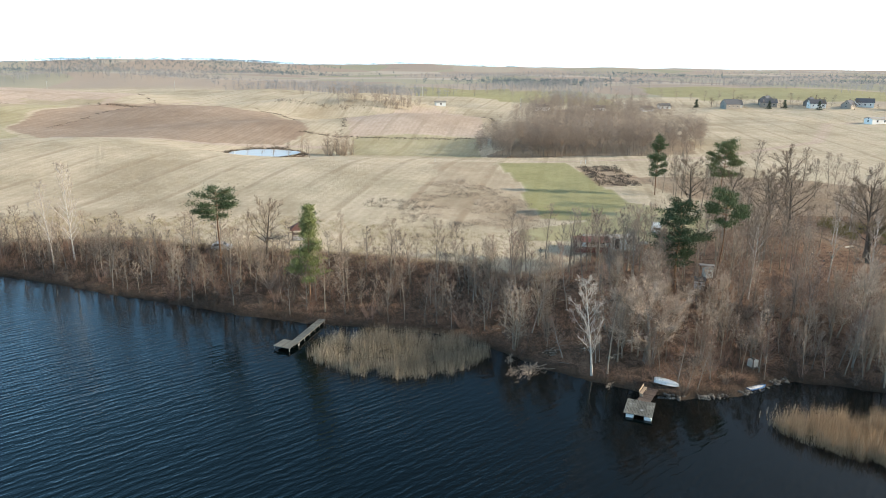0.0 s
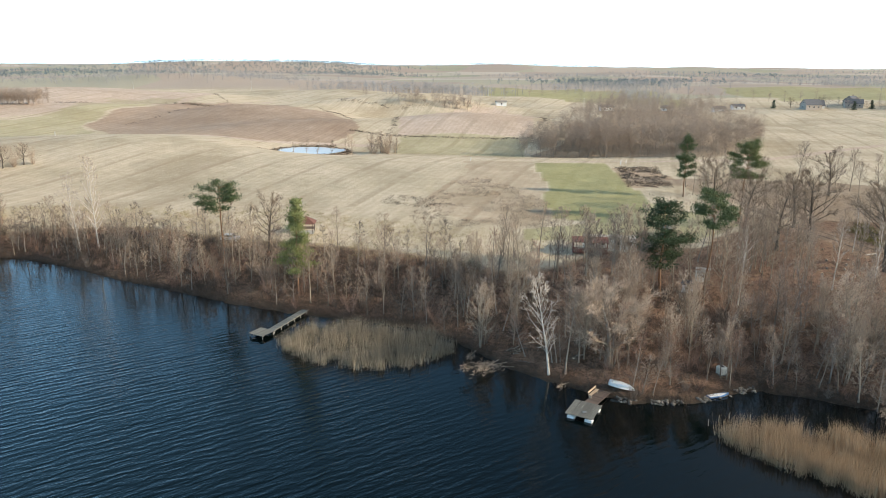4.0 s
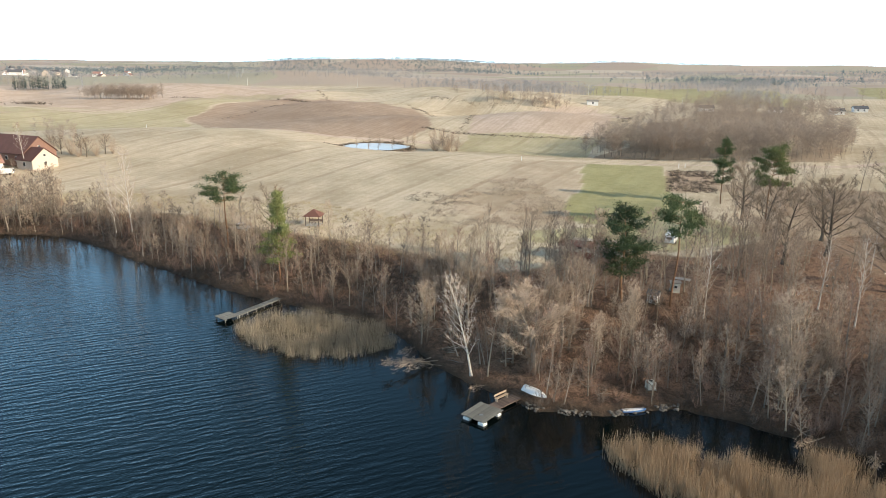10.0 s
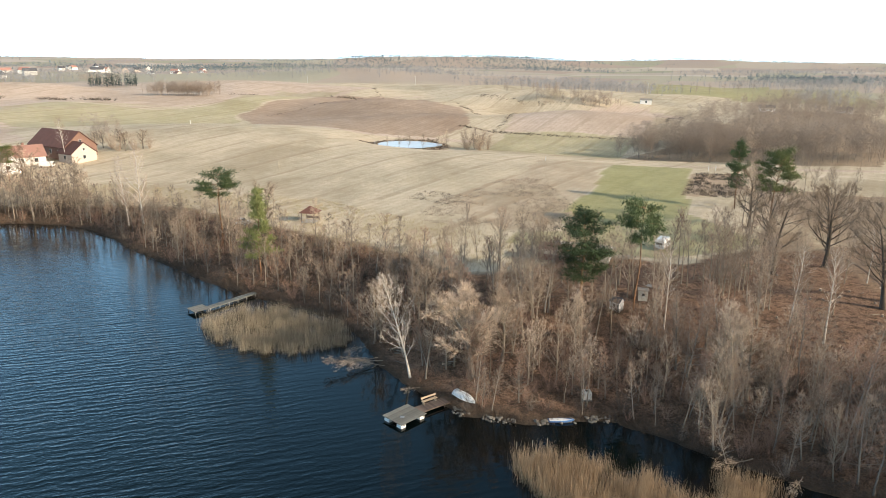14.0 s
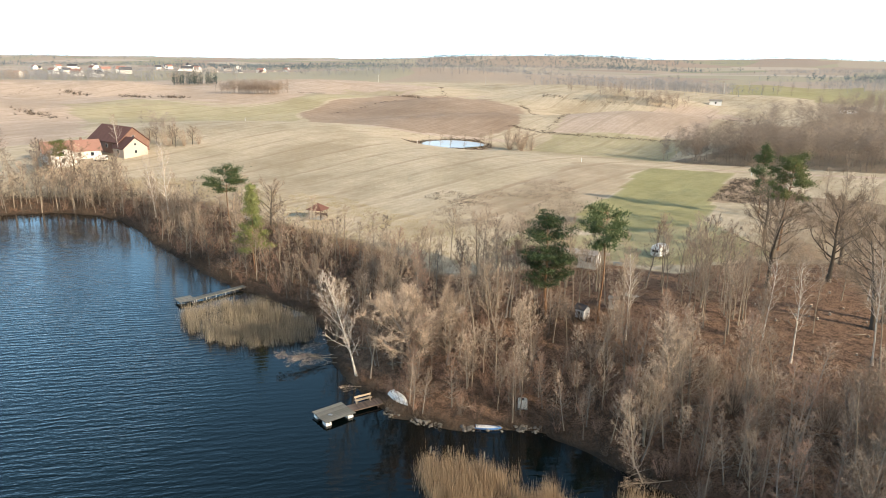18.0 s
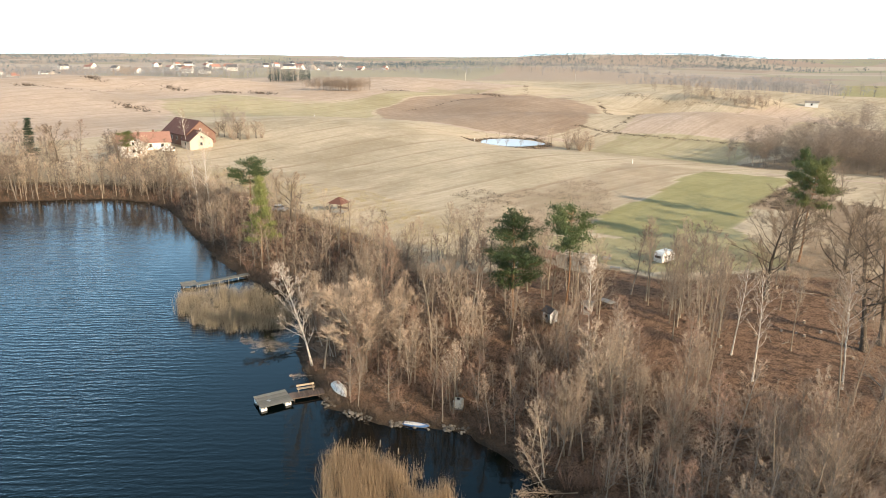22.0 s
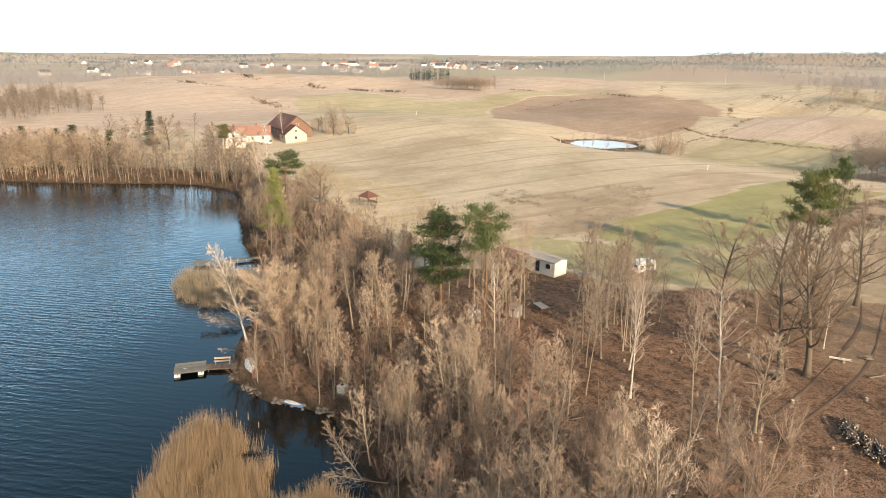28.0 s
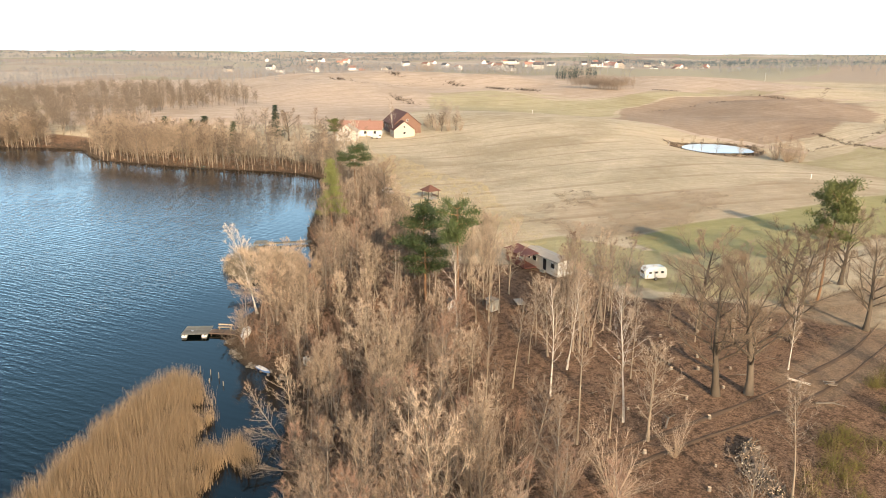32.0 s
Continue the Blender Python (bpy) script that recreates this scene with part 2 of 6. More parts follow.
def island(name, dark, light, rough=0.85, through_=0.0):
    """For stems and leaves joined in one mesh: the colour differs from piece to piece."""
    m, t, b = shader(name, rough)
    r = t.nodes.new("ShaderNodeNewGeometry").outputs["Random Per Island"]
    info = t.nodes.new("ShaderNodeObjectInfo").outputs["Random"]
    k = maths(t, "ADD", maths(t, "MULTIPLY", r, 0.45), maths(t, "MULTIPLY", info, 0.55))
    c = mix(t, k, dark, light)
    t.links.new(c, b.inputs["Base Color"])
    if through_:  # thin twigs and needles let some light through the crown
        thin, both_ = t.nodes.new("ShaderNodeBsdfTranslucent"), t.nodes.new("ShaderNodeMixShader")
        t.links.new(c, thin.inputs["Color"])
        both_.inputs[0].default_value = through_
        t.links.new(b.outputs[0], both_.inputs[1]), t.links.new(thin.outputs[0], both_.inputs[2])
        t.links.new(both_.outputs[0], t.nodes["Material Output"].inputs["Surface"])
    return m


def birch_bark():
    m, t, b = shader("birch bark", 0.7)
    co = t.nodes.new("ShaderNodeTexCoord").outputs["Object"]
    mp = node(t, "ShaderNodeMapping", Scale=(4, 4, 14))
    t.links.new(co, mp.inputs[0])
    scars = ramp(t, noise_node(t, mp.outputs[0], 1.2, 3), [(0.36, (0.05, 0.045, 0.04)), (0.44, (0.72, 0.68, 0.62))])
    t.links.new(mix(t, noise_node(t, co, 0.7), scars, (0.6, 0.55, 0.48), "MULTIPLY"), b.inputs["Base Color"])
    return m


M = {
    "birch": birch_bark(),
    "birch_limb": plain("birch limbs", (0.46, 0.39, 0.33), (0.76, 0.68, 0.6), 1.0, 20, 0.75),
    "bark": plain("grey brown bark", (0.12, 0.1, 0.082), (0.36, 0.31, 0.255), 1.5, 18, 0.9, relief=0.03, stretch=(1, 1, 0.25)),
    "oak_bark": plain("dark furrowed bark", (0.06, 0.048, 0.036), (0.18, 0.145, 0.11), 1.5, 14, 0.95, relief=0.05, stretch=(1, 1, 0.2)),
    "pale_bark": plain("pale willow bark", (0.17, 0.135, 0.1), (0.4, 0.33, 0.25), 1.5, 18, 0.9, stretch=(1, 1, 0.3)),
    "twig": island("brown twigs", (0.1, 0.073, 0.053), (0.48, 0.355, 0.26)),
    "red_twig": island("red brown alder twigs", (0.105, 0.064, 0.047), (0.46, 0.295, 0.215)),
    "pale_twig": island("pale twigs", (0.17, 0.125, 0.089), (0.62, 0.485, 0.365)),
    # Darker copy of the brown twigs, with the bank's shade in its colour.
    "bank_twig": island("grey brown twigs darkened for bank shade", (0.08, 0.063, 0.05), (0.31, 0.243, 0.19)),
    "white_twig": island("white birch twigs", (0.32, 0.26, 0.205), (0.64, 0.545, 0.45)),
    "oak_twig": island("oak twigs", (0.13, 0.095, 0.068), (0.34, 0.255, 0.18)),
    # Undergrowth tone deepened to stand in for shade on the bank.
    "brush": island("bare undergrowth", (0.04, 0.032, 0.026), (0.17, 0.13, 0.098)),
    "needle": island("pine needles", (0.016, 0.03, 0.012), (0.105, 0.14, 0.05), 0.6),
    "light_needle": island("light pine needles", (0.06, 0.08, 0.024), (0.25, 0.265, 0.095), 0.6),
    "olive_needle": island("olive pine needles", (0.03, 0.045, 0.015), (0.15, 0.165, 0.055), 0.6),
    "dark_needle": island("spruce needles", (0.018, 0.032, 0.018), (0.05, 0.075, 0.035), 0.6),
    "pine_bark": plain("orange pine bark", (0.12, 0.07, 0.04), (0.36, 0.2, 0.11), 0.6, 12, 0.9, stretch=(1, 1, 0.4)),
    "reed": island("dry reed", (0.11, 0.075, 0.046), (0.49, 0.36, 0.23), 0.7, through_=0.3),
    "pale_reed": island("grey dry reed", (0.15, 0.122, 0.085), (0.42, 0.35, 0.25), 0.7),
    "shrub": island("yellow green broom", (0.07, 0.066, 0.02), (0.3, 0.25, 0.085)),
    "far_wood": island("far bare wood", (0.25, 0.2, 0.16), (0.52, 0.425, 0.34), through_=0.45),
    "brown_wood": island("brown alder wood", (0.15, 0.115, 0.088), (0.37, 0.295, 0.222), through_=0.45),
    # Distance haze is mixed into these three base colours: paler, bluer, greyer.
    "far_pine": island("far pine wood tinted with haze", (0.055, 0.075, 0.07), (0.115, 0.14, 0.125), through_=0.45),
    "blue_wood": island("evergreen skyline woods tinted with haze", (0.14, 0.175, 0.185), (0.24, 0.275, 0.28), through_=0.45),
    "grey_wood": island("distant bare woods tinted with haze", (0.3, 0.283, 0.27), (0.47, 0.448, 0.43), through_=0.45),
    "plank": plain("weathered grey planks", (0.2, 0.19, 0.17), (0.42, 0.4, 0.36), 2, 30, 0.8, stretch=(0.3, 1, 1)),
    "dark_plank": plain("dark wet planks", (0.085, 0.085, 0.075), (0.22, 0.215, 0.19), 2, 30, 0.7, stretch=(0.3, 1, 1)),
    "red_plank": plain("red brown boards", (0.13, 0.05, 0.04), (0.26, 0.11, 0.085), 2, 30, 0.8),
    "new_plank": plain("tan planks", (0.27, 0.2, 0.135), (0.46, 0.355, 0.25), 2, 30, 0.8, stretch=(0.3, 1, 1)),
    "brown_plank": plain("grey brown boards", (0.085, 0.062, 0.05), (0.19, 0.14, 0.112), 2, 30, 0.8),
    "white": plain("white enamel", (0.66, 0.66, 0.64), (0.84, 0.83, 0.8), 1.2, 14, 0.4, vary=0.05),
    "grime": plain("dull cream panels", (0.5, 0.47, 0.4), (0.74, 0.71, 0.63), 1.2, 14, 0.6, vary=0.08),
    "blue": plain("blue paint", (0.05, 0.12, 0.3), (0.12, 0.25, 0.5), 2, 20, 0.5),
    "teal": plain("turquoise paint", (0.05, 0.25, 0.27), (0.12, 0.42, 0.42), 2, 20, 0.5),
    "dark": plain("dark rubber", (0.015, 0.015, 0.016), (0.045, 0.045, 0.045), 3, 30, 0.8),
    "steel": plain("galvanised steel", (0.3, 0.31, 0.32), (0.5, 0.5, 0.5), 3, 30, 0.45, 0.8),
    # Red dulled towards grey to hold some distance haze in the colour.
    "red_tile": plain("red roof tiles dulled with haze", (0.27, 0.14, 0.11), (0.42, 0.25, 0.2), 0.8, 9, 0.8),
    "old_tile": plain("old dark red tiles", (0.075, 0.035, 0.028), (0.17, 0.085, 0.065), 0.6, 9, 0.85),
    "slate": plain("dark grey roofing", (0.05, 0.05, 0.055), (0.14, 0.14, 0.15), 1, 12, 0.7),
    "felt": plain("weathered grey roof sheet", (0.22, 0.19, 0.16), (0.42, 0.38, 0.33), 0.8, 14, 0.8),
    "plaster": plain("white plaster", (0.62, 0.6, 0.56), (0.82, 0.8, 0.75), 0.5, 12, 0.85),
    # Darker copy of the plaster: shade on the village walls, given as colour.
    "drab": plain("plastered wall with shade in its colour", (0.26, 0.23, 0.19), (0.4, 0.35, 0.3), 0.5, 12, 0.85),
    "cream": plain("cream brick gable", (0.44, 0.37, 0.31), (0.6, 0.53, 0.45), 0.7, 10, 0.85),
    "brick": plain("red brick", (0.15, 0.085, 0.066), (0.28, 0.175, 0.135), 0.7, 12, 0.85),
    "pane": plain("dark window pane", (0.02, 0.024, 0.03), (0.05, 0.055, 0.06), 1, 5, 0.12, relief=0.0),
    "wood_cut": plain("cut log ends", (0.5, 0.38, 0.26), (0.76, 0.62, 0.46), 4, 40, 0.8),
    "stone": plain("shore stones", (0.06, 0.055, 0.048), (0.26, 0.235, 0.2), 2, 14, 0.85, relief=0.05, vary=0.4),
    # Soil colour darkened for the shade lying in the ruts.
    "trod": plain("trodden soil with rut shade", (0.05, 0.034, 0.024), (0.2, 0.135, 0.092), 0.5, 8, 0.95, relief=0.05, vary=0),
    "grass_tuft": island("dry grass tufts", (0.26, 0.21, 0.1), (0.52, 0.44, 0.26)),
}


def ground_material():
    m, t, b = shader("land", 0.95)
    b.inputs["Specular IOR Level"].default_value = 0.1
    co = t.nodes.new("ShaderNodeTexCoord").outputs["Object"]
    cov = t.nodes.new("ShaderNodeVertexColor")
    cov.layer_name = "cover"
    sp = t.nodes.new("ShaderNodeSeparateColor")
    t.links.new(cov.outputs["Color"], sp.inputs[0])
    far = t.nodes.new("ShaderNodeVertexColor")
    far.layer_name = "crops"
    sf = t.nodes.new("ShaderNodeSeparateColor")
    t.links.new(far.outputs["Color"], sf.inputs[0])
    n1, n2, n3 = noise_node(t, co, 0.035, 5), noise_node(t, co, 0.5, 5), noise_node(t, co, 5.0, 4, 0.7)
    n4 = noise_node(t, co, 0.11, 6, 0.65)
    lines = node(t, "ShaderNodeTexWave", Scale=0.062, Distortion=5.0, Detail=5.0, Detail_Scale=0.6)
    turn = node(t, "ShaderNodeMapping", Rotation=(0, 0, radians(10)))
    t.links.new(co, turn.inputs[0])
    t.links.new(turn.outputs[0], lines.inputs["Vector"])
    rows = lines.outputs["Fac"]
    grain = maths(t, "ADD", maths(t, "ADD", maths(t, "MULTIPLY", n2, 0.5), maths(t, "MULTIPLY", n3, 0.4)), maths(t, "MULTIPLY", maths(t, "SUBTRACT", n4, 0.45), 0.9))
    grass = mix(t, grain, (0.37, 0.305, 0.205), (0.78, 0.66, 0.5))
    grass = mix(t, maths(t, "MULTIPLY", ramp(t, n1, [(0.45, (0, 0, 0)), (0.62, (1, 1, 1))]), 0.2), grass, (0.255, 0.23, 0.125))
    patch = noise_node(t, co, 0.018, 7, 0.62)
    grass = mix(t, ramp(t, patch, [(0.5, (0, 0, 0)), (0.6, (0.4, 0.4, 0.4))]), grass, (0.28, 0.21, 0.13))
    grass = mix(t, ramp(t, patch, [(0.36, (0.4, 0.4, 0.4)), (0.46, (0, 0, 0))]), grass, (0.62, 0.5, 0.36))
    grass = mix(t, maths(t, "MULTIPLY", maths(t, "MULTIPLY", rows, n4), 0.17), grass, (0.2, 0.16, 0.085))
    drill = node(t, "ShaderNodeTexWave", Scale=0.15, Distortion=2.2, Detail=3.0, Detail_Scale=0.8)
    wheel = node(t, "ShaderNodeTexWave", Scale=0.021, Distortion=0.9, Detail=2.0, Detail_Scale=0.3)
    for lined in (drill, wheel):
        t.links.new(turn.outputs[0], lined.inputs["Vector"])
    tufty = noise_node(t, co, 0.9, 6, 0.8)
    drilled = maths(t, "MULTIPLY", drill.outputs["Fac"], ramp(t, tufty, [(0.42, (0, 0, 0)), (0.6, (1, 1, 1))]))
    wheeled = maths(t, "MULTIPLY", ramp(t, wheel.outputs["Fac"], [(0.93, (0, 0, 0)), (0.985, (1, 1, 1))]), ramp(t, n4, [(0.4, (0, 0, 0)), (0.55, (1, 1, 1))]))
    grass = mix(t, maths(t, "MULTIPLY", drilled, 0.26), grass, (0.26, 0.2, 0.125))
    grass = mix(t, ramp(t, tufty, [(0.3, (0.5, 0.5, 0.5)), (0.46, (0, 0, 0))]), grass, (0.24, 0.18, 0.105))
    grass = mix(t, ramp(t, tufty, [(0.56, (0, 0, 0)), (0.72, (0.5, 0.5, 0.5))]), grass, (0.72, 0.62, 0.46))
    grass = mix(t, maths(t, "MULTIPLY", wheeled, 0.5), grass, (0.3, 0.23, 0.15))
    litter = mix(t, ramp(t, n3, [(0.3, (0, 0, 0)), (0.7, (1, 1, 1))]), (0.034, 0.022, 0.016), (0.44, 0.275, 0.18))
    litter = mix(t, maths(t, "MULTIPLY", n2, 0.5), litter, (0.13, 0.084, 0.058))
    clods = noise_node(t, co, 1.1, 6, 0.75)
    litter = mix(t, ramp(t, clods, [(0.4, (0.6, 0.6, 0.6)), (0.5, (0, 0, 0))]), litter, (0.038, 0.026, 0.018))
    litter = mix(t, ramp(t, clods, [(0.58, (0, 0, 0)), (0.7, (0.45, 0.45, 0.45))]), litter, (0.44, 0.3, 0.205))
    green = mix(t, grain, (0.18, 0.182, 0.07), (0.4, 0.375, 0.165))
    plough = mix(t, grain, (0.23, 0.155, 0.11), (0.54, 0.4, 0.3))
    plough = mix(t, maths(t, "MULTIPLY", maths(t, "MULTIPLY", rows, n4), 0.3), plough, (0.13, 0.08, 0.05))
    plough = mix(t, maths(t, "MULTIPLY", drilled, 0.4), plough, (0.15, 0.095, 0.065))
    plough = mix(t, ramp(t, patch, [(0.48, (0, 0, 0)), (0.62, (0.55, 0.55, 0.55))]), plough, (0.25, 0.165, 0.115))
    stubble = mix(t, grain, (0.36, 0.27, 0.2), (0.72, 0.585, 0.475))
    stubble = mix(t, maths(t, "MULTIPLY", drilled, 0.3), stubble, (0.3, 0.22, 0.15))
    stubble = mix(t, maths(t, "MULTIPLY", wheeled, 0.45), stubble, (0.32, 0.25, 0.17))
    stubble = mix(t, ramp(t, patch, [(0.5, (0, 0, 0)), (0.6, (0.4, 0.4, 0.4))]), stubble, (0.37, 0.28, 0.2))
    rough = mix(t, grain, (0.17, 0.115, 0.075), (0.47, 0.325, 0.22))
    edge = maths(t, "MULTIPLY", maths(t, "SUBTRACT", n2, 0.5), 0.5)

    def soft(channel):
        return maths(t, "MULTIPLY", ramp(t, maths(t, "ADD", channel, edge), [(0.25, (0, 0, 0)), (0.45, (1, 1, 1))]), channel)

    c = grass
    for k, layer in ((sf.outputs[1], stubble), (sf.outputs[0], plough), (sp.outputs[1], green), (sf.outputs[2], rough), (sp.outputs[0], litter)):
        c = mix(t, soft(k), c, layer)
    # far crops: irregular fields
    cell = node(t, "ShaderNodeTexVoronoi", Scale=0.0042)
    t.links.new(co, cell.inputs["Vector"])
    pick = t.nodes.new("ShaderNodeSeparateColor")
    t.links.new(cell.outputs["Color"], pick.inputs[0])
    crop = ramp(t, pick.outputs[0], [(0.0, (0.46, 0.385, 0.31)), (0.3, (0.38, 0.3, 0.245)), (0.55, (0.52, 0.44, 0.36)), (0.8, (0.33, 0.32, 0.22)), (0.9, (0.44, 0.375, 0.3))])
    crop = mix(t, maths(t, "MULTIPLY", grain, 0.3), crop, (0.26, 0.22, 0.17))
    c = mix(t, soft(sp.outputs[2]), c, crop)
    up = t.nodes.new("ShaderNodeSeparateXYZ")
    t.links.new(co, up.inputs[0])
    wet = ramp(t, maths(t, "ADD", up.outputs[2], maths(t, "MULTIPLY", n2, 0.5)), [(0.3, (1, 1, 1)), (0.75, (0, 0, 0))])
    c = mix(t, wet, c, mix(t, n3, (0.02, 0.016, 0.012), (0.09, 0.07, 0.052)))
    t.links.new(c, b.inputs["Base Color"])
    bump(t, b, maths(t, "ADD", n3, maths(t, "MULTIPLY", n2, 2.0)), 1.0, 0.22)
    return m


def water_material(name, deep, wave):
    m, t, b = shader(name, 0.045)
    b.inputs["Base Color"].default_value = (*deep, 1)
    b.inputs["IOR"].default_value, b.inputs["Specular IOR Level"].default_value = 1.33, 0.5
    co = t.nodes.new("ShaderNodeTexCoord").outputs["Object"]
    rt = node(t, "ShaderNodeMapping", Rotation=(0, 0, radians(-40)))
    mp = node(t, "ShaderNodeMapping", Scale=(0.28, 1.0, 1.0))
    t.links.new(co, rt.inputs[0])
    t.links.new(rt.outputs[0], mp.inputs[0])
    crest = node(t, "ShaderNodeTexWave", Scale=0.3, Distortion=6.0, Detail=3.0, Detail_Scale=1.2, Detail_Roughness=0.6)
    crest.bands_direction = "Y"
    t.links.new(rt.outputs[0], crest.inputs["Vector"])
    a = noise_node(t, mp.outputs[0], 2.6, 3, 0.6)
    c = noise_node(t, mp.outputs[0], 0.8, 2, 0.5)
    wind = t.nodes.new("ShaderNodeVertexColor")
    wind.layer_name = "wind"
    gust = ramp(t, noise_node(t, co, 0.025, 3), [(0.35, (0.35, 0.35, 0.35)), (0.65, (1, 1, 1))])
    rows = maths(t, "MULTIPLY", maths(t, "POWER", crest.outputs["Fac"], 1.5), 0.2)
    swell = maths(t, "ADD", rows, c)
    wave_height = maths(t, "ADD", maths(t, "MULTIPLY", maths(t, "MULTIPLY", a, 0.8), gust), swell)
    bump(t, b, maths(t, "MULTIPLY", wave_height, maths(t, "ADD", maths(t, "MULTIPLY", wind.outputs["Color"], 0.88), 0.12)), 1.0, wave)
    return m


M["land"] = ground_material()
M["lake"] = water_material("lake water", (0.0008, 0.0024, 0.0026), 0.1)
M["pond"] = plain("pale pond ice", (0.38, 0.405, 0.415), (0.58, 0.6, 0.6), 0.15, 2.0, 0.25, relief=0.005)


# ---- making things ----
def mesh_of(name, verts, faces, material, flat=True):
    me = bpy.data.meshes.new(name)
    me.from_pydata([tuple(v) for v in verts], [], faces)
    if not isinstance(material, (list, tuple)):
        material = [material]
    for x in material:
        me.materials.append(M[x])
    if not flat:
        me.polygons.foreach_set("use_smooth", [True] * len(me.polygons))
    me.update()
    return me


def thing(name, label, category, at=None, group="", kind=""):
    """An Empty at a thing's base, that its parts are put under."""
    ob = new(name)
    ob.empty_display_size = 0.2
    if at is not None:
        ob.matrix_basis = at
    return tagged(ob, label, category, group, kind)


def part(name, bm, material, parent, label=""):
    """One bmesh, or ready mesh, as one mesh object under a thing or a part."""
    if isinstance(bm, bmesh.types.BMesh):
        me = bpy.data.meshes.new(name)
        bm.to_mesh(me)
        bm.free()
        me.materials.append(M[material])
    else:
        me = bm
    ob = new(name, me)
    ob.parent = parent
    return tagged(ob, label)


def box(size, at=(0, 0, 0), turn=(0, 0, 0), bevel=0.0, bm=None):
    """A box with its middle at a place, edges taken off; joins bm if given."""
    own = bmesh.new()
    bmesh.ops.create_cube(own, size=1)
    bmesh.ops.scale(own, vec=size, verts=own.verts)
    if bevel:
        bmesh.ops.bevel(own, geom=own.edges[:], offset=bevel, segments=1, affect="EDGES")
    bmesh.ops.transform(own, matrix=pose(*at, *turn), verts=own.verts)
    if bm is None:
        return own
    me = bpy.data.meshes.new("joined")
    own.to_mesh(me)
    own.free()
    bm.from_mesh(me)
    bpy.data.meshes.remove(me)
    return bm


def rod(a, b, r0, r1, sides=8, bm=None):
    own = bmesh.new() if bm is None else bm
    a, b = Vector(a), Vector(b)
    m = Matrix.Translation((a + b) / 2) @ (b - a).to_track_quat("Z", "Y").to_matrix().to_4x4()
    bmesh.ops.create_cone(own, cap_ends=True, segments=sides, radius1=r0, radius2=r1, depth=(b - a).length, matrix=m)
    return own


def hull(outline, z0, z1, bm=None):
    """A solid of an outline drawn upwards."""
    own = bmesh.new() if bm is None else bm
    lo = [own.verts.new((x, y, z0)) for x, y in outline]
    hi = [own.verts.new((x, y, z1)) for x, y in outline]
    own.faces.new(lo[::-1]), own.faces.new(hi)
    for i in range(len(lo)):
        j = (i + 1) % len(lo)
        own.faces.new((lo[i], lo[j], hi[j], hi[i]))
    return own


def gable_roof(length, width, z0, rise, thick, over):
    """Two sloping slabs that meet at a ridge along x."""
    bm = bmesh.new()
    hw, hl = width / 2 + over, length / 2 + over
    drop = rise * over / (width / 2)
    for x0, x1 in ((-hl, hl),):
        prof = [(-hw, z0 - drop), (0, z0 + rise), (hw, z0 - drop), (hw, z0 - drop + thick), (0, z0 + rise + thick), (-hw, z0 - drop + thick)]
        a, b = [bm.verts.new((x0, y, z)) for y, z in prof], [bm.verts.new((x1, y, z)) for y, z in prof]
        for i in range(6):
            j = (i + 1) % 6
            bm.faces.new((a[i], b[i], b[j], a[j]))
        for s, f in ((a, 1), (b, -1)):
            bm.faces.new([s[i] for i in (0, 1, 4, 5)][::f]), bm.faces.new([s[i] for i in (1, 2, 3, 4)][::f])
    bmesh.ops.recalc_face_normals(bm, faces=bm.faces)
    return bm


def gable_body(length, width, h, rise):
    """Walls with pointed ends, along x."""
    bm = bmesh.new()
    hw, hl = width / 2, length / 2
    prof = [(-hw, -0.4), (hw, -0.4), (hw, h), (0, h + rise), (-hw, h)]
    a, b = [bm.verts.new((-hl, y, z)) for y, z in prof], [bm.verts.new((hl, y, z)) for y, z in prof]
    for i in range(5):
        j = (i + 1) % 5
        bm.faces.new((a[i], b[i], b[j], a[j]))
    bm.faces.new(a), bm.faces.new(b[::-1])
    bmesh.ops.recalc_face_normals(bm, faces=bm.faces)
    return bm


def ground(x, y):
    return float(height(np.array([x]), np.array([y]))[0])


# ---- the large structure ----
def inside(poly, x, y, wob=3.0):
    """1 within a field's outline, with an uneven edge."""
    x, y = x + wob * waves(x, y, 14, 7), y + wob * waves(x, y, 11, 8)
    hit = np.zeros(x.shape, bool)
    for (ax, ay), (bx, by) in zip(poly, poly[1:] + poly[:1]):
        if ay != by:
            hit ^= ((ay > y) != (by > y)) & (x < (bx - ax) * (y - ay) / (by - ay) + ax)
    return hit.astype(float)


def steps(a, b, step, lo, hi, grow):
    """Even steps between a and b, growing wider outside."""
    mid = list(np.arange(a, b + 0.01, step))
    for v, s, end in ((a, -1, lo), (b, 1, hi)):
        d, out = step, []
        while (end - v) * s > 0:
            d = min(d * grow, 60)
            v += s * d
            out.append(v)
        mid = out[::-1] + mid if s < 0 else mid + out
    return np.array(mid)


GREEN = [(19, 236), (43, 243), (45, 168), (31, 146), (22, 150)]
ROUGH = [(-6, 230), (19, 245), (23, 152), (12, 140), (-2, 150)]
STRIP = [(-330, 262), (-250, 228), (-191, 271), (-192, 316), (-212, 340), (-221, 376), (-224, 420), (-234, 482), (-238, 506), (-290, 480), (-250, 387), (-249, 341), (-262, 322), (-330, 310)]
BROWN = [(-165, 293), (-150, 284), (-100, 282), (-67, 288), (-63, 316), (-78, 360), (-97, 402), (-130, 440), (-196, 498), (-232, 480), (-222, 420), (-219, 376), (-210, 337), (-188, 316)]
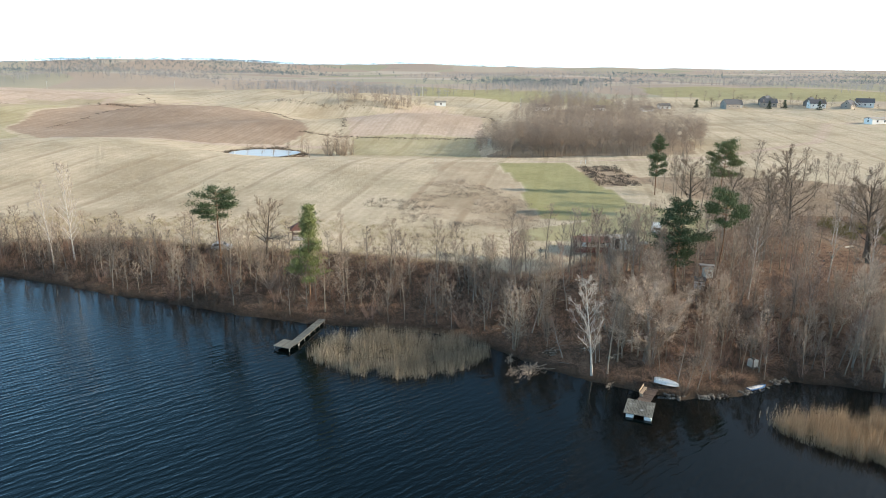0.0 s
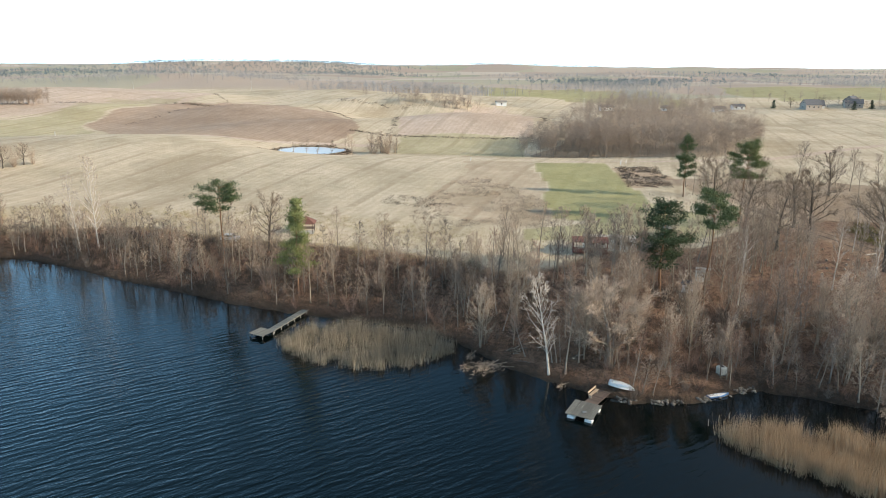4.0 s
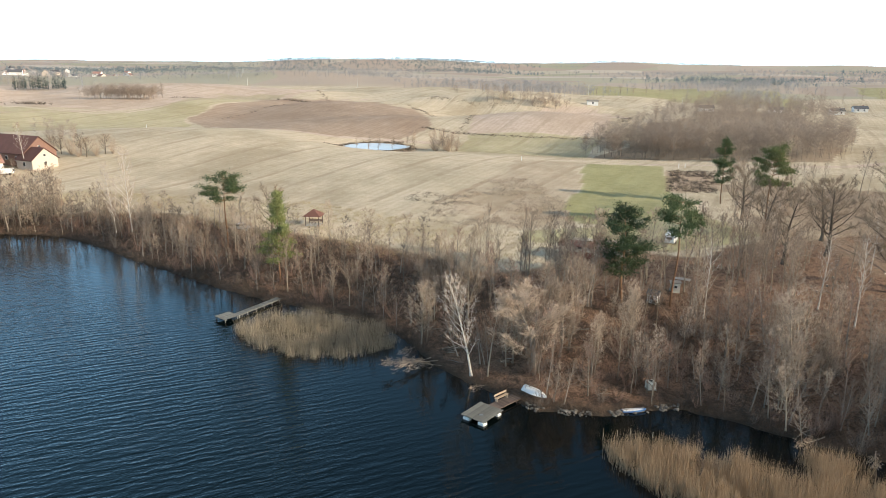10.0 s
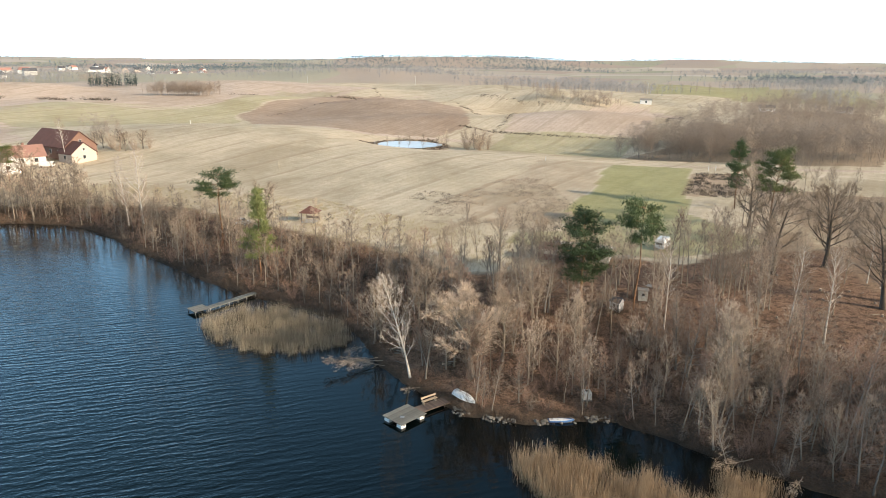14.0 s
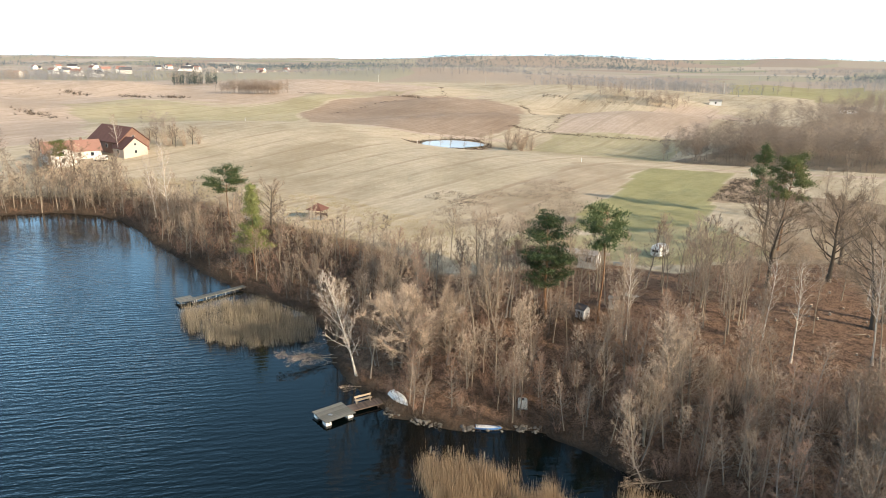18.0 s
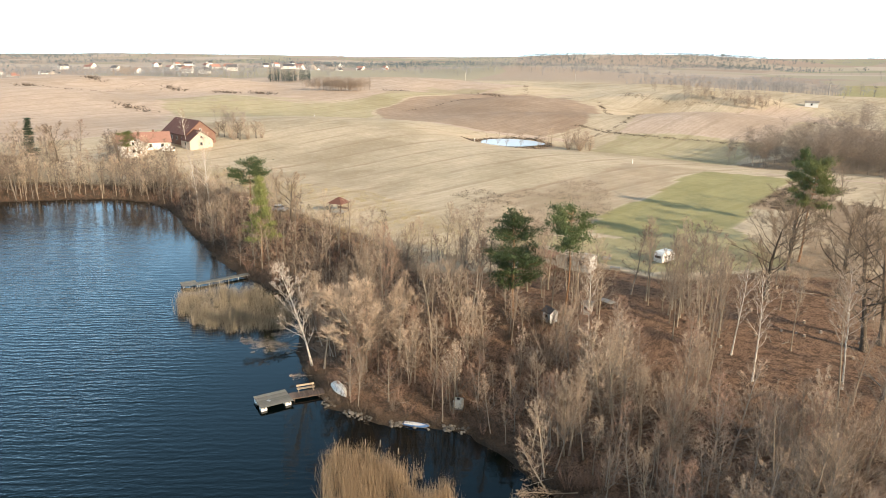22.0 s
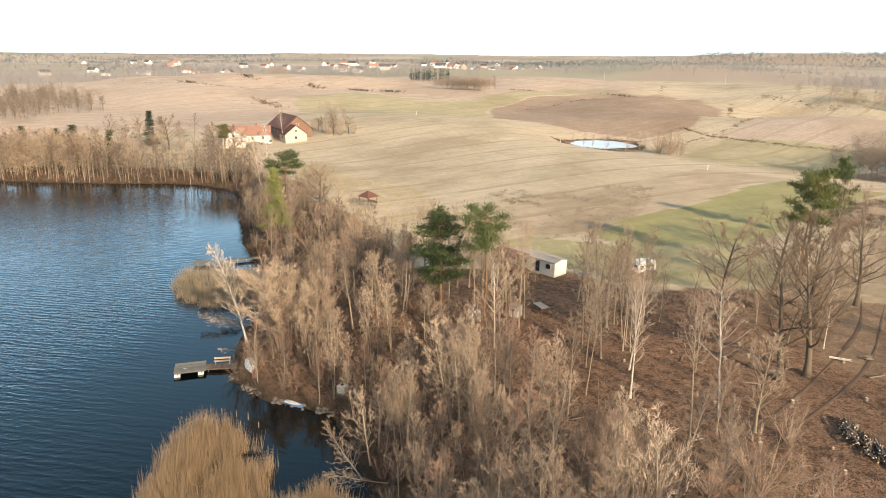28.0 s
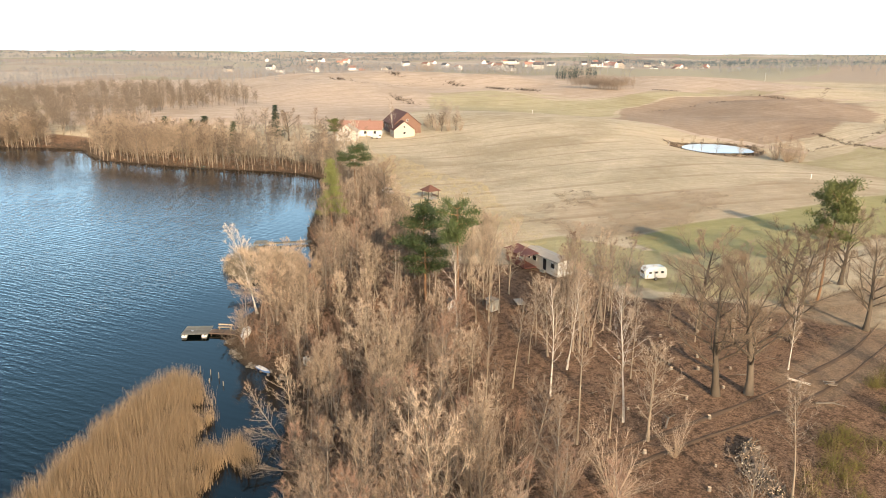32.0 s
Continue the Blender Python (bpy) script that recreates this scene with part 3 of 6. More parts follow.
PALE = [(-42, 310), (18, 314), (24, 440), (-5, 480), (-45, 450), (-50, 352)]
# Olive field in a hollow; its tint also paints in the hollow's shade.
OLIVE_SHADE = [(-35, 266), (14, 270), (18, 313), (-41, 309)]
FAR_GREEN = [(-20, 640), (150, 600), (170, 900), (-60, 1000)]
FAR_GREEN_B = [(230, 640), (700, 560), (900, 900), (260, 980)]
DARK_PATCH = [(44, 229), (58, 234), (55, 192), (43, 188)]
CAMP_GREEN = [(14, 131), (30, 129), (44, 131), (54, 142), (60, 152), (44, 170), (30, 146), (14, 140)]


def build_ground():
    xs, ys = steps(-216, 136, 1.6, -4300, 4300, 1.07), steps(60, 330, 1.6, -900, 4400, 1.07)
    X, Y = np.meshgrid(xs, ys)
    Z = height(X, Y)
    nx, ny = len(xs), len(ys)
    i = (np.arange(ny - 1)[:, None] * nx + np.arange(nx - 1)[None, :]).ravel()
    faces = np.stack([i, i + 1, i + nx + 1, i + nx], 1)
    me = bpy.data.meshes.new("ground")
    me.vertices.add(nx * ny)
    me.vertices.foreach_set("co", np.stack([X, Y, Z], 2).astype(np.float32).ravel())
    me.loops.add(faces.size)
    me.loops.foreach_set("vertex_index", faces.astype(np.int32).ravel())
    me.polygons.add(len(faces))
    me.polygons.foreach_set("loop_start", np.arange(0, faces.size, 4, dtype=np.int32))
    me.polygons.foreach_set("use_smooth", np.ones(len(faces), bool))
    me.update()
    me.materials.append(M["land"])
    d = shore_distance(X, Y)
    depth = 19 + 4 * waves(X, Y, 16, 3) + (24 * smooth(8, 45, X) + 12 * smooth(18, 36, X)) * (1 - smooth(126, 140, Y)) - 6 * smooth(-40, -90, X)
    litter = 1 - smooth(-1.5, 1.5, d - depth)
    wood = np.maximum(inside([(46, 60), (46, 122), (56, 146), (70, 154), (100, 152), (140, 130), (400, 80), (400, -80), (100, 40)], X, Y, 5), 0.55 * inside([(50, 120), (58, 150), (54, 205), (90, 214), (140, 190), (400, 120), (400, 60)], X, Y, 5))
    off = X - (79.6 - 0.03 * (Y - 113) - 0.0045 * (Y - 113) ** 2 * (Y < 155) - (Y >= 155) * (7.9 + 0.41 * (Y - 155)))
    band = np.exp(-np.abs(off / 3.1) ** 4)
    track = (band * 0.55 + np.exp(-((off - 1.6) / 0.45) ** 2) * 0.35 + np.exp(-((off + 1.2) / 0.4) ** 2) * 0.25) * smooth(92, 104, Y) * (1 - smooth(240, 262, Y))
    cop = inside([(14, 273), (98, 267), (110, 300), (122, 420), (128, 510), (80, 580), (60, 480), (32, 310)], X, Y, 6)
    litter = np.maximum(np.maximum(litter, wood * (1 - 0.4 * np.minimum(track * 1.6, 1))), cop * 0.55) * (d > -4)
    litter = np.maximum(litter, 0.3 * inside(DARK_PATCH, X, Y, 4))
    green = np.maximum.reduce([0.8 * inside(GREEN, X, Y, 2.0), 0.42 * inside(STRIP, X, Y, 3), 0.7 * inside(FAR_GREEN, X, Y, 6), 0.7 * inside(FAR_GREEN_B, X, Y, 6), 0.6 * inside(CAMP_GREEN, X, Y, 2)])
    green = np.maximum(green, 0.42 * inside(OLIVE_SHADE, X, Y, 2))
    far = smooth(560, 640, np.hypot(X + 60, Y - 150)) * (1 - green)
    west = inside([(-900, -50), (-250, 40), (-215, 110), (-190, 190), (-300, 250), (-330, 310), (-260, 345), (-240, 380), (-228, 462), (-240, 600), (-900, 640)], X, Y, 4)
    plough = 0.8 * inside(BROWN, X, Y, 2.5)
    stubble = np.maximum(inside(PALE, X, Y, 2.0), west)
    for lane in ([(-300, 285), (-259, 347), (-238, 400), (-226, 461), (-180, 520)], [(-330, 262), (-250, 230), (-192, 288), (-100, 282), (-50, 288)], [(30, 250), (100, 258), (160, 300)], [(160, 300), (230, 420), (300, 470)]):
        for (ax, ay), (bx, by) in zip(lane[:-1], lane[1:]):
            k = np.clip(((X - ax) * (bx - ax) + (Y - ay) * (by - ay)) / ((bx - ax) ** 2 + (by - ay) ** 2), 0, 1)
            stubble = np.maximum(stubble, 1 - smooth(1.5, 3.5, np.hypot(X - ax - k * (bx - ax), Y - ay - k * (by - ay))))
    rough = np.maximum.reduce([inside(ROUGH, X, Y, 5) * 0.4, wood * track, 0.6 * inside(DARK_PATCH, X, Y, 4), 0.75 * np.exp(-((np.hypot(X + 69, Y - 266) - 15) / 3.0) ** 2)])
    for name, layers in (("cover", (litter, green, far)), ("crops", (plough, stubble, rough))):
        at = me.color_attributes.new(name, "FLOAT_COLOR", "POINT")
        at.data.foreach_set("color", np.stack([*layers, np.ones_like(X)], 2).astype(np.float32).ravel())
    ob = new("ground", me)
    return tagged(ob, "rolling land with dry grass, ploughed fields and leaf litter", "ground", kind="structure")


def lake_mesh():
    """The water's sheet; it lies calmer in the lee of the wooded bank."""
    xs, ys = steps(-240, 140, 5, -900, 700, 1.2), steps(-10, 140, 5, -900, 140, 1.2)
    X, Y = np.meshgrid(xs, ys)
    nx = len(xs)
    faces = [(j * nx + i, j * nx + i + 1, (j + 1) * nx + i + 1, (j + 1) * nx + i) for j in range(len(ys) - 1) for i in range(nx - 1)]
    me = mesh_of("lake", np.stack([X, Y, 0 * X], 2).reshape(-1, 3).tolist(), faces, "lake")
    lee = smooth(3, 26 + 14 * smooth(0, 50, X), -shore_distance(X, Y) + 30 * smooth(58, 72, X) * (1 - smooth(58, 66, Y)))
    at = me.color_attributes.new("wind", "FLOAT_COLOR", "POINT")
    at.data.foreach_set("color", np.stack([lee, lee, lee, np.ones_like(X)], 2).astype(np.float32).ravel())
    return me


build_ground()
lake = new("water", lake_mesh())
tagged(lake, "dark rippled lake water below a wooded bank", "lake", kind="structure")
POND = (-69, 266)
pv = [(POND[0] + 13.2 * math.cos(a) * (1 + 0.08 * math.sin(3 * a)), POND[1] + 12.6 * math.sin(a) * (1 + 0.1 * math.cos(2 * a + 1)), 0) for a in np.linspace(0, 2 * math.pi, 40, endpoint=False)]
pond = new("water", mesh_of("pond", pv, [tuple(range(40))], "pond"))
pond.location.z = ground(*POND) + 0.55
tagged(pond, "pale ice on a small pond in a field hollow", "pond", kind="structure")



def rut(side):
    """One wheel rut of the woodland track, a thin uneven strip over the litter, its shade painted dark."""
    ys = np.arange(99.0, 152.0, 0.9)
    mid = 79.6 - 0.03 * (ys - 113) - 0.0045 * (ys - 113) ** 2 * (ys < 155) - (ys >= 155) * (7.9 + 0.41 * (ys - 155)) + (1.6 if side > 0 else -1.2) + 0.25 * np.sin(ys / 5 + side)
    w = 0.3 + 0.14 * waves(ys, mid, 2.9, 6 + side) + 0.1 * waves(ys, mid, 0.9, 9)
    w = np.maximum(w * smooth(99, 104, ys) * (1 - smooth(140, 152, ys)), 0.03)
    verts = []
    for x, y, h in zip(mid, ys, w):
        for k in (-1, -0.35, 0.35, 1):
            verts.append((x + k * h, y, ground(x + k * h, y) + (0.05 if abs(k) < 0.5 else -0.03)))
    faces = [(4 * i + j, 4 * i + j + 1, 4 * i + j + 5, 4 * i + j + 4) for i in range(len(ys) - 1) for j in range(3)]
    ob = new("wheel_rut", mesh_of("wheel_rut", verts, faces, "trod", False))
    return tagged(ob, "worn wheel rut of a track over leaf litter, with painted shade", "track", kind="structure")


rut(-1), rut(1)
# ---- trees ----
def tubes(segs, sides):
    """Tapered open tubes, cones where the end radius is nothing."""
    s = np.array(segs, float)
    a, b, r0, r1 = s[:, 0:3], s[:, 3:6], s[:, 6], s[:, 7]
    w = b - a
    w /= np.maximum(np.linalg.norm(w, axis=1, keepdims=True), 1e-6)
    u = np.cross(w, np.where(np.abs(w[:, 2:3]) > 0.9, [[1.0, 0, 0]], [[0, 0, 1.0]]))
    u /= np.maximum(np.linalg.norm(u, axis=1, keepdims=True), 1e-6)
    v = np.cross(w, u)
    verts, faces, k = [], [], 0
    for i in range(len(s)):
        tip = r1[i] <= 0
        for j in range(sides):
            q = 2 * math.pi * j / sides
            o = u[i] * math.cos(q) + v[i] * math.sin(q)
            verts.append(a[i] + o * r0[i])
            if not tip:
                verts.append(b[i] + o * r1[i])
        if tip:
            verts.append(b[i])
            faces += [(k + j, k + (j + 1) % sides, k + sides) for j in range(sides)]
            k += sides + 1
        else:
            faces += [(k + 2 * j, k + 2 * ((j + 1) % sides), k + 2 * ((j + 1) % sides) + 1, k + 2 * j + 1) for j in range(sides)]
            k += 2 * sides
    return verts, faces


def blades(segs, seed=3):
    """Twigs as slim pointed slivers, each turned its own way about its length."""
    s = np.array(segs, float)
    g = np.random.default_rng(seed)
    a, b, r = s[:, 0:3], s[:, 3:6], s[:, 6:7]
    side = np.cross(b - a, g.normal(0, 1, a.shape))
    side /= np.maximum(np.linalg.norm(side, axis=1, keepdims=True), 1e-6)
    verts = np.stack([a + side * r, a - side * r, b], 1).reshape(-1, 3)
    return verts.tolist(), np.arange(len(verts)).reshape(-1, 3).tolist()


def unit(v):
    return v / max(np.linalg.norm(v), 1e-6)


def tube_line(line, radii, sides):
    """One tapered tube along a line, in one piece."""
    verts, faces, n = [], [], len(line)
    for i in range(n):
        w = unit(line[min(i + 1, n - 1)] - line[max(i - 1, 0)])
        u = unit(np.cross(w, [0.9, 0.3, 0.1]))
        v = np.cross(w, u)
        for j in range(sides):
            q = 2 * math.pi * j / sides
            verts.append(line[i] + (u * math.cos(q) + v * math.sin(q)) * radii[i])
    for i in range(n - 1):
        for j in range(sides):
            a, b = i * sides + j, i * sides + (j + 1) % sides
            faces.append((a, b, b + sides, a + sides))
    faces.append(tuple(range((n - 1) * sides, n * sides)))
    return verts, faces


def grow(rng, h, r, base, limbs, lean, reach, rise, subs, twigs, top=0.9, wander=0.03, twig_len=0.45, twig_r=0.0108, droop=0.0, cone=False, crook=0.12):
    """A bare tree: its stem's line and radii, its limbs as tubes, its twigs as slivers."""
    limb, twig = [], []
    p, n = np.zeros(3), 8
    line = [p - [0, 0, 0.4]]
    aim = unit(np.array([rng.normal(0, wander), rng.normal(0, wander), 1.0]))
    for i in range(n):
        aim = unit(aim + rng.normal(0, wander, 3) * [1, 1, 0.2])
        p = p + aim * h * top / n
        line.append(p)

    def girth(f):
        return r * (1 - 0.86 * f) * (1 + 0.5 * max(0, 0.06 - f) / 0.06)

    def aside(w):
        return unit(np.cross(w, rng.normal(0, 1, 3)))

    def spray(q, w, length, count, size):
        for _ in range(count):
            k = rng.uniform(0.1, 1)
            t = unit(w * 0.75 + aside(w) * rng.uniform(0.3, 1.0) + [0, 0, 0.16 - droop])
            o = q + w * length * k
            twig.append((*o, *(o + t * size * rng.uniform(0.45, 1.1) * (1.15 - 0.45 * k)), twig_r * rng.uniform(0.7, 1.3), 0))

    for i in range(limbs):
        f = base + (0.98 - base) * ((i + rng.uniform(0, 0.9)) / limbs)
        k = f * n
        a = line[int(min(k, n - 1))] + (line[int(min(k, n - 1)) + 1] - line[int(min(k, n - 1))]) * (k - int(min(k, n - 1)))
        turn = i * 2.4 + rng.uniform(-0.5, 0.5)
        g = (f - base) / (1 - base)
        length = h * reach * (0.35 + 0.65 * math.sin(math.pi * min(1, 0.18 + 0.82 * g) ** 0.8)) * rng.uniform(0.7, 1.2)
        if cone:
            length = h * reach * (1.1 - g) ** 0.8 * rng.uniform(0.75, 1.15)
        tilt = radians(lean * (1 - 0.45 * g) * rng.uniform(0.8, 1.2))
        w = np.array([math.cos(turn) * math.sin(tilt), math.sin(turn) * math.sin(tilt), math.cos(tilt)])
        q, rr = a, max(girth(f) * rng.uniform(0.4, 0.62), 0.02)
        for j in range(3):
            w = unit(w + [0, 0, rise * (1 if j else 0.3)] + rng.normal(0, crook, 3))
            e = q + w * length / 3
            r2 = rr * (0.62 if j < 2 else 0.3)
            limb.append((*q, *e, rr, r2))
            for _ in range(max(1, round(subs * (0.4 + 0.3 * j) / 1.9))):
                pos = rng.uniform(0.1, 1)
                o = q + (e - q) * pos
                sw = unit(w + aside(w) * rng.uniform(0.4, 0.85) + [0, 0, 0.12 - droop])
                sl = length * rng.uniform(0.26, 0.42) * (1.2 - 0.7 * (j + pos) / 3)
                limb.append((*o, *(o + sw * sl), max(r2 * 0.5, 0.011), 0))
                spray(o, sw, sl, twigs, twig_len)
                for _ in range(1):
                    o2 = o + sw * sl * rng.uniform(0.2, 0.8)
                    s2 = unit(sw * 0.8 + aside(sw) * 0.7 + [0, 0, 0.1 - droop])
                    l2 = sl * rng.uniform(0.35, 0.6)
                    twig.append((*o2, *(o2 + s2 * l2), 0.01, 0))
                    spray(o2, s2, l2, max(1, twigs // 3), twig_len * 0.8)
            q, rr = e, r2
        spray(q - w * length / 3, w, length / 3 + 0.3, twigs, twig_len)
    return (line, [girth(i / n) for i in range(n)] + [girth(1) * 0.5]), limb, twig


def bare_tree(name, label, category, group, bark, limb_bark, twig_look, seed, sides=6, **how):
    rng = np.random.default_rng(seed)
    stem, limb, twig = grow(rng, **how)
    ob = thing(name, label, category, group=group)
    part("trunk", mesh_of("trunk", *tube_line(*stem, sides), bark, False), None, ob)
    part("branching", mesh_of("branching", *tubes(limb, 3), limb_bark, False), None, ob)["kind"] = "stuff"
    part("crown", mesh_of("crown", *blades(twig, seed), twig_look), None, ob)["kind"] = "stuff"
    return ob


def bush(name, label, group, look_, seed, h, stems, spread, twigs, r=0.02):
    rng = np.random.default_rng(seed)
    stem, twig = [], []
    for i in range(stems):
        a = rng.uniform(0, 6.28)
        w = unit(np.array([math.cos(a) * spread * rng.uniform(0.2, 1), math.sin(a) * spread * rng.uniform(0.2, 1), 1.0]))
        q = np.array([math.cos(a), math.sin(a), 0]) * rng.uniform(0, 0.35) - [0, 0, 0.2]
        ln = h * rng.uniform(0.6, 1.05) / 3
        for j in range(3):
            w = unit(w + rng.normal(0, 0.12, 3))
            e = q + w * ln
            stem.append((*q, *e, r * (1 - j * 0.3), r * (0.7 - j * 0.3) if j < 2 else 0))
            for _ in range(twigs):
                o = q + (e - q) * rng.uniform(0, 1)
                t = unit(w + rng.normal(0, 0.6, 3) + [0, 0, 0.2])
                twig.append((*o, *(o + t * h * rng.uniform(0.1, 0.26)), 0.009, 0))
            q = e
    ob = thing(name, label, "shrub", group=group)
    part("stem_clump", mesh_of("stem_clump", *tubes(stem, 3), look_), None, ob)["kind"] = "stuff"
    part("crown", mesh_of("crown", *blades(twig, seed), look_), None, ob)["kind"] = "stuff"
    return ob


def needles(rng, tips, size, count, seed):
    """Flat pads of needles about the tips of branches, each needle spray a slim sliver."""
    t = np.repeat(np.array(tips, float), count, axis=0)
    n = len(t)
    g = np.random.default_rng(seed)
    o = t[:, :3] + g.normal(0, 1, (n, 3)) * [0.36, 0.36, 0.12] * t[:, 3:4] * size
    w = g.normal(0, 1, (n, 3)) * [1, 1, 0.55] + [0, 0, 0.45]
    w /= np.linalg.norm(w, axis=1, keepdims=True)
    return blades(np.concatenate([o, o + w * g.uniform(0.22, 0.46, (n, 1)), np.full((n, 1), 0.05)], 1), seed)


def pine(name, label, group, seed, h, r, base, width, whorls, shape, needle="needle", bark="pine_bark", count=26, lift=0.25, fans=5):
    """A conifer: whorls of boughs with needle pads along their outer halves."""
    rng = np.random.default_rng(seed)
    n = 9
    line = [np.array([0.12 * math.sin(i * 0.9 + seed), 0.12 * math.cos(i * 1.1 + seed), h * 0.97 * i / n - (0.4 if i == 0 else 0)]) for i in range(n + 1)]
    ob = thing(name, label, "spruce tree" if needle == "dark_needle" else "pine tree", group=group)
    part("trunk", mesh_of("trunk", *tube_line(line, [r * (1.05 - 0.95 * i / n) for i in range(n + 1)], 7), bark, False), None, ob)
    limb, tips = [], []
    for i in range(whorls):
        f = base + (0.97 - base) * (i + rng.uniform(0.2, 0.8)) / whorls
        g = (f - base) / (1 - base)
        for j in range(fans):
            a = j * 6.28 / fans + i * 0.7 + rng.uniform(-0.5, 0.5)
            if rng.random() < 0.22:  # gaps where boughs have died
                continue
            ln = width * shape(g) * rng.uniform(0.45, 1.2)
            w = np.array([math.cos(a), math.sin(a), lift * rng.uniform(0.3, 1.4) + 0.5 * g * lift])
            o = np.array([line[int(f * n)][0], line[int(f * n)][1], f * h])
            e = o + w * ln
            limb.append((*o, *e, max(0.05, r * 0.3 * (1 - g * 0.6)), 0.012))
            for k in range(max(2, round(ln * 1.6))):
                v = 0.38 + 0.66 * (k + rng.uniform(0, 1)) / max(2, round(ln * 1.6))
                side = rng.normal(0, 0.22) * ln * v
                q = o + w * ln * v + np.array([-math.sin(a), math.cos(a), 0]) * side
                limb.append((*(o + w * ln * v * 0.8), *q, 0.022, 0))
                tips.append((*q, rng.uniform(0.75, 1.25)))
    part("branching", mesh_of("branching", *tubes(limb, 3), bark, False), None, ob)["kind"] = "stuff"
    part("crown", mesh_of("crown", *needles(rng, tips, width / 3.0 * 1.15, count, seed), needle), None, ob)["kind"] = "stuff"
    return ob


BIRCH = [bare_tree("birch_tree", "tall bare birch with white bark on leafy ground", "birch tree", "birches", "birch", "birch_limb", "pale_twig", 10 + i,
                   h=12, r=0.095, base=0.3 + 0.05 * i, limbs=24, lean=46, reach=0.2, rise=0.2, subs=5, twigs=8, wander=0.025 + 0.01 * i, droop=0.12) for i in range(3)]
WHITE = [bare_tree("white_birch", "bright white birch with fine pale twigs", "birch tree", "birches", "birch", "birch_limb", "white_twig", 15 + i,
                   h=12, r=0.115, base=0.2, limbs=32, lean=44, reach=0.23, rise=0.2, subs=6, twigs=8, wander=0.03, droop=0.08, twig_r=0.012) for i in range(2)]
ALDER = [bare_tree("alder_tree", "slender bare alder with a brown twiggy crown", "tree", "trees on the lake bank", "bark", "bark", ("red_twig", "twig")[i % 2], 20 + i,
                   h=10, r=0.1, base=0.12 + 0.08 * i, limbs=42, lean=64 - 4 * i, reach=0.3 - 0.025 * i, rise=0.07, subs=4, twigs=7, crook=0.08, wander=0.02 + 0.01 * (i % 3), cone=True) for i in range(4)]
ASPEN = [bare_tree("aspen_tree", "tall bare aspen with a pale stem and brown crown", "tree", "trees on the lake bank", "pale_bark", "bark", ("twig", "pale_twig")[i % 2], 30 + i,
                   h=10, r=0.1, base=0.38 + 0.08 * i, limbs=28, lean=48, reach=0.24, rise=0.14, subs=4, twigs=8, wander=0.025, crook=0.09) for i in range(3)]
ASH = [bare_tree("ash_tree", "young pale-stemmed bare tree with upright twigs", "tree", "trees on the lake bank", "pale_bark", "pale_bark", "pale_twig", 40 + i,
                 h=10, r=0.11, base=0.2, limbs=28, lean=50, reach=0.31, rise=0.16, subs=5, twigs=8, twig_len=0.5, crook=0.1) for i in range(3)]
FAR_ALDER = [bare_tree("alder_tree", "bare alder in a crowded row along the shore", "tree", "trees on the lake bank", "bark", "bark", ("bank_twig", "twig")[i % 2], 120 + i, sides=5,
                       h=10, r=0.1, base=0.1 + 0.1 * i, limbs=20, lean=58, reach=0.31, rise=0.12, subs=4, twigs=6, twig_len=0.7, twig_r=0.017, cone=i == 0) for i in range(2)]
FAR_ASPEN = [bare_tree("aspen_tree", "bare tree with a pale stem crowding the shore", "tree", "trees on the lake bank", "pale_bark", "pale_bark", ("bank_twig", "pale_twig")[i % 2], 130 + i, sides=5,
                       h=10, r=0.1, base=0.3 + 0.12 * i, limbs=17, lean=46, reach=0.26, rise=0.2, subs=4, twigs=6, twig_len=0.7, twig_r=0.017) for i in range(2)]
OAK = [bare_tree("oak_tree", "big bare oak with dark spreading limbs on leaf litter", "oak tree", "oaks", "oak_bark", "oak_bark", "oak_twig", 50 + i, sides=9,
                 h=14, r=0.34, base=0.24, limbs=19, lean=66, reach=0.48, rise=0.2, subs=13, twigs=15, top=0.78, wander=0.05, twig_len=0.75, twig_r=0.013, crook=0.2) for i in range(2)]
WILLOW = [bare_tree("willow_tree", "wide bare willow with many pale crooked limbs", "willow tree", "willows", "bark", "pale_bark", "pale_twig", 60 + i,
                    h=9, r=0.2, base=0.16, limbs=26, lean=66, reach=0.46, rise=0.28, subs=10, twigs=16, top=0.75, wander=0.07, twig_len=0.7, twig_r=0.012, crook=0.24) for i in range(2)]
HAZEL = [bush("hazel_bush", "bare brown many-stemmed shrub on the bank", "bank shrubs", ("brush", "red_twig", "bank_twig")[i], 70 + i, 4.2, 13, 0.55, 17) for i in range(3)]
SALLOW = [bush("sallow_bush", "tall pale fan-shaped bare shrub on leaf litter", "tall bare shrubs", "pale_twig", 75 + i, 7.0, 18, 0.85, 24, 0.028) for i in range(2)]
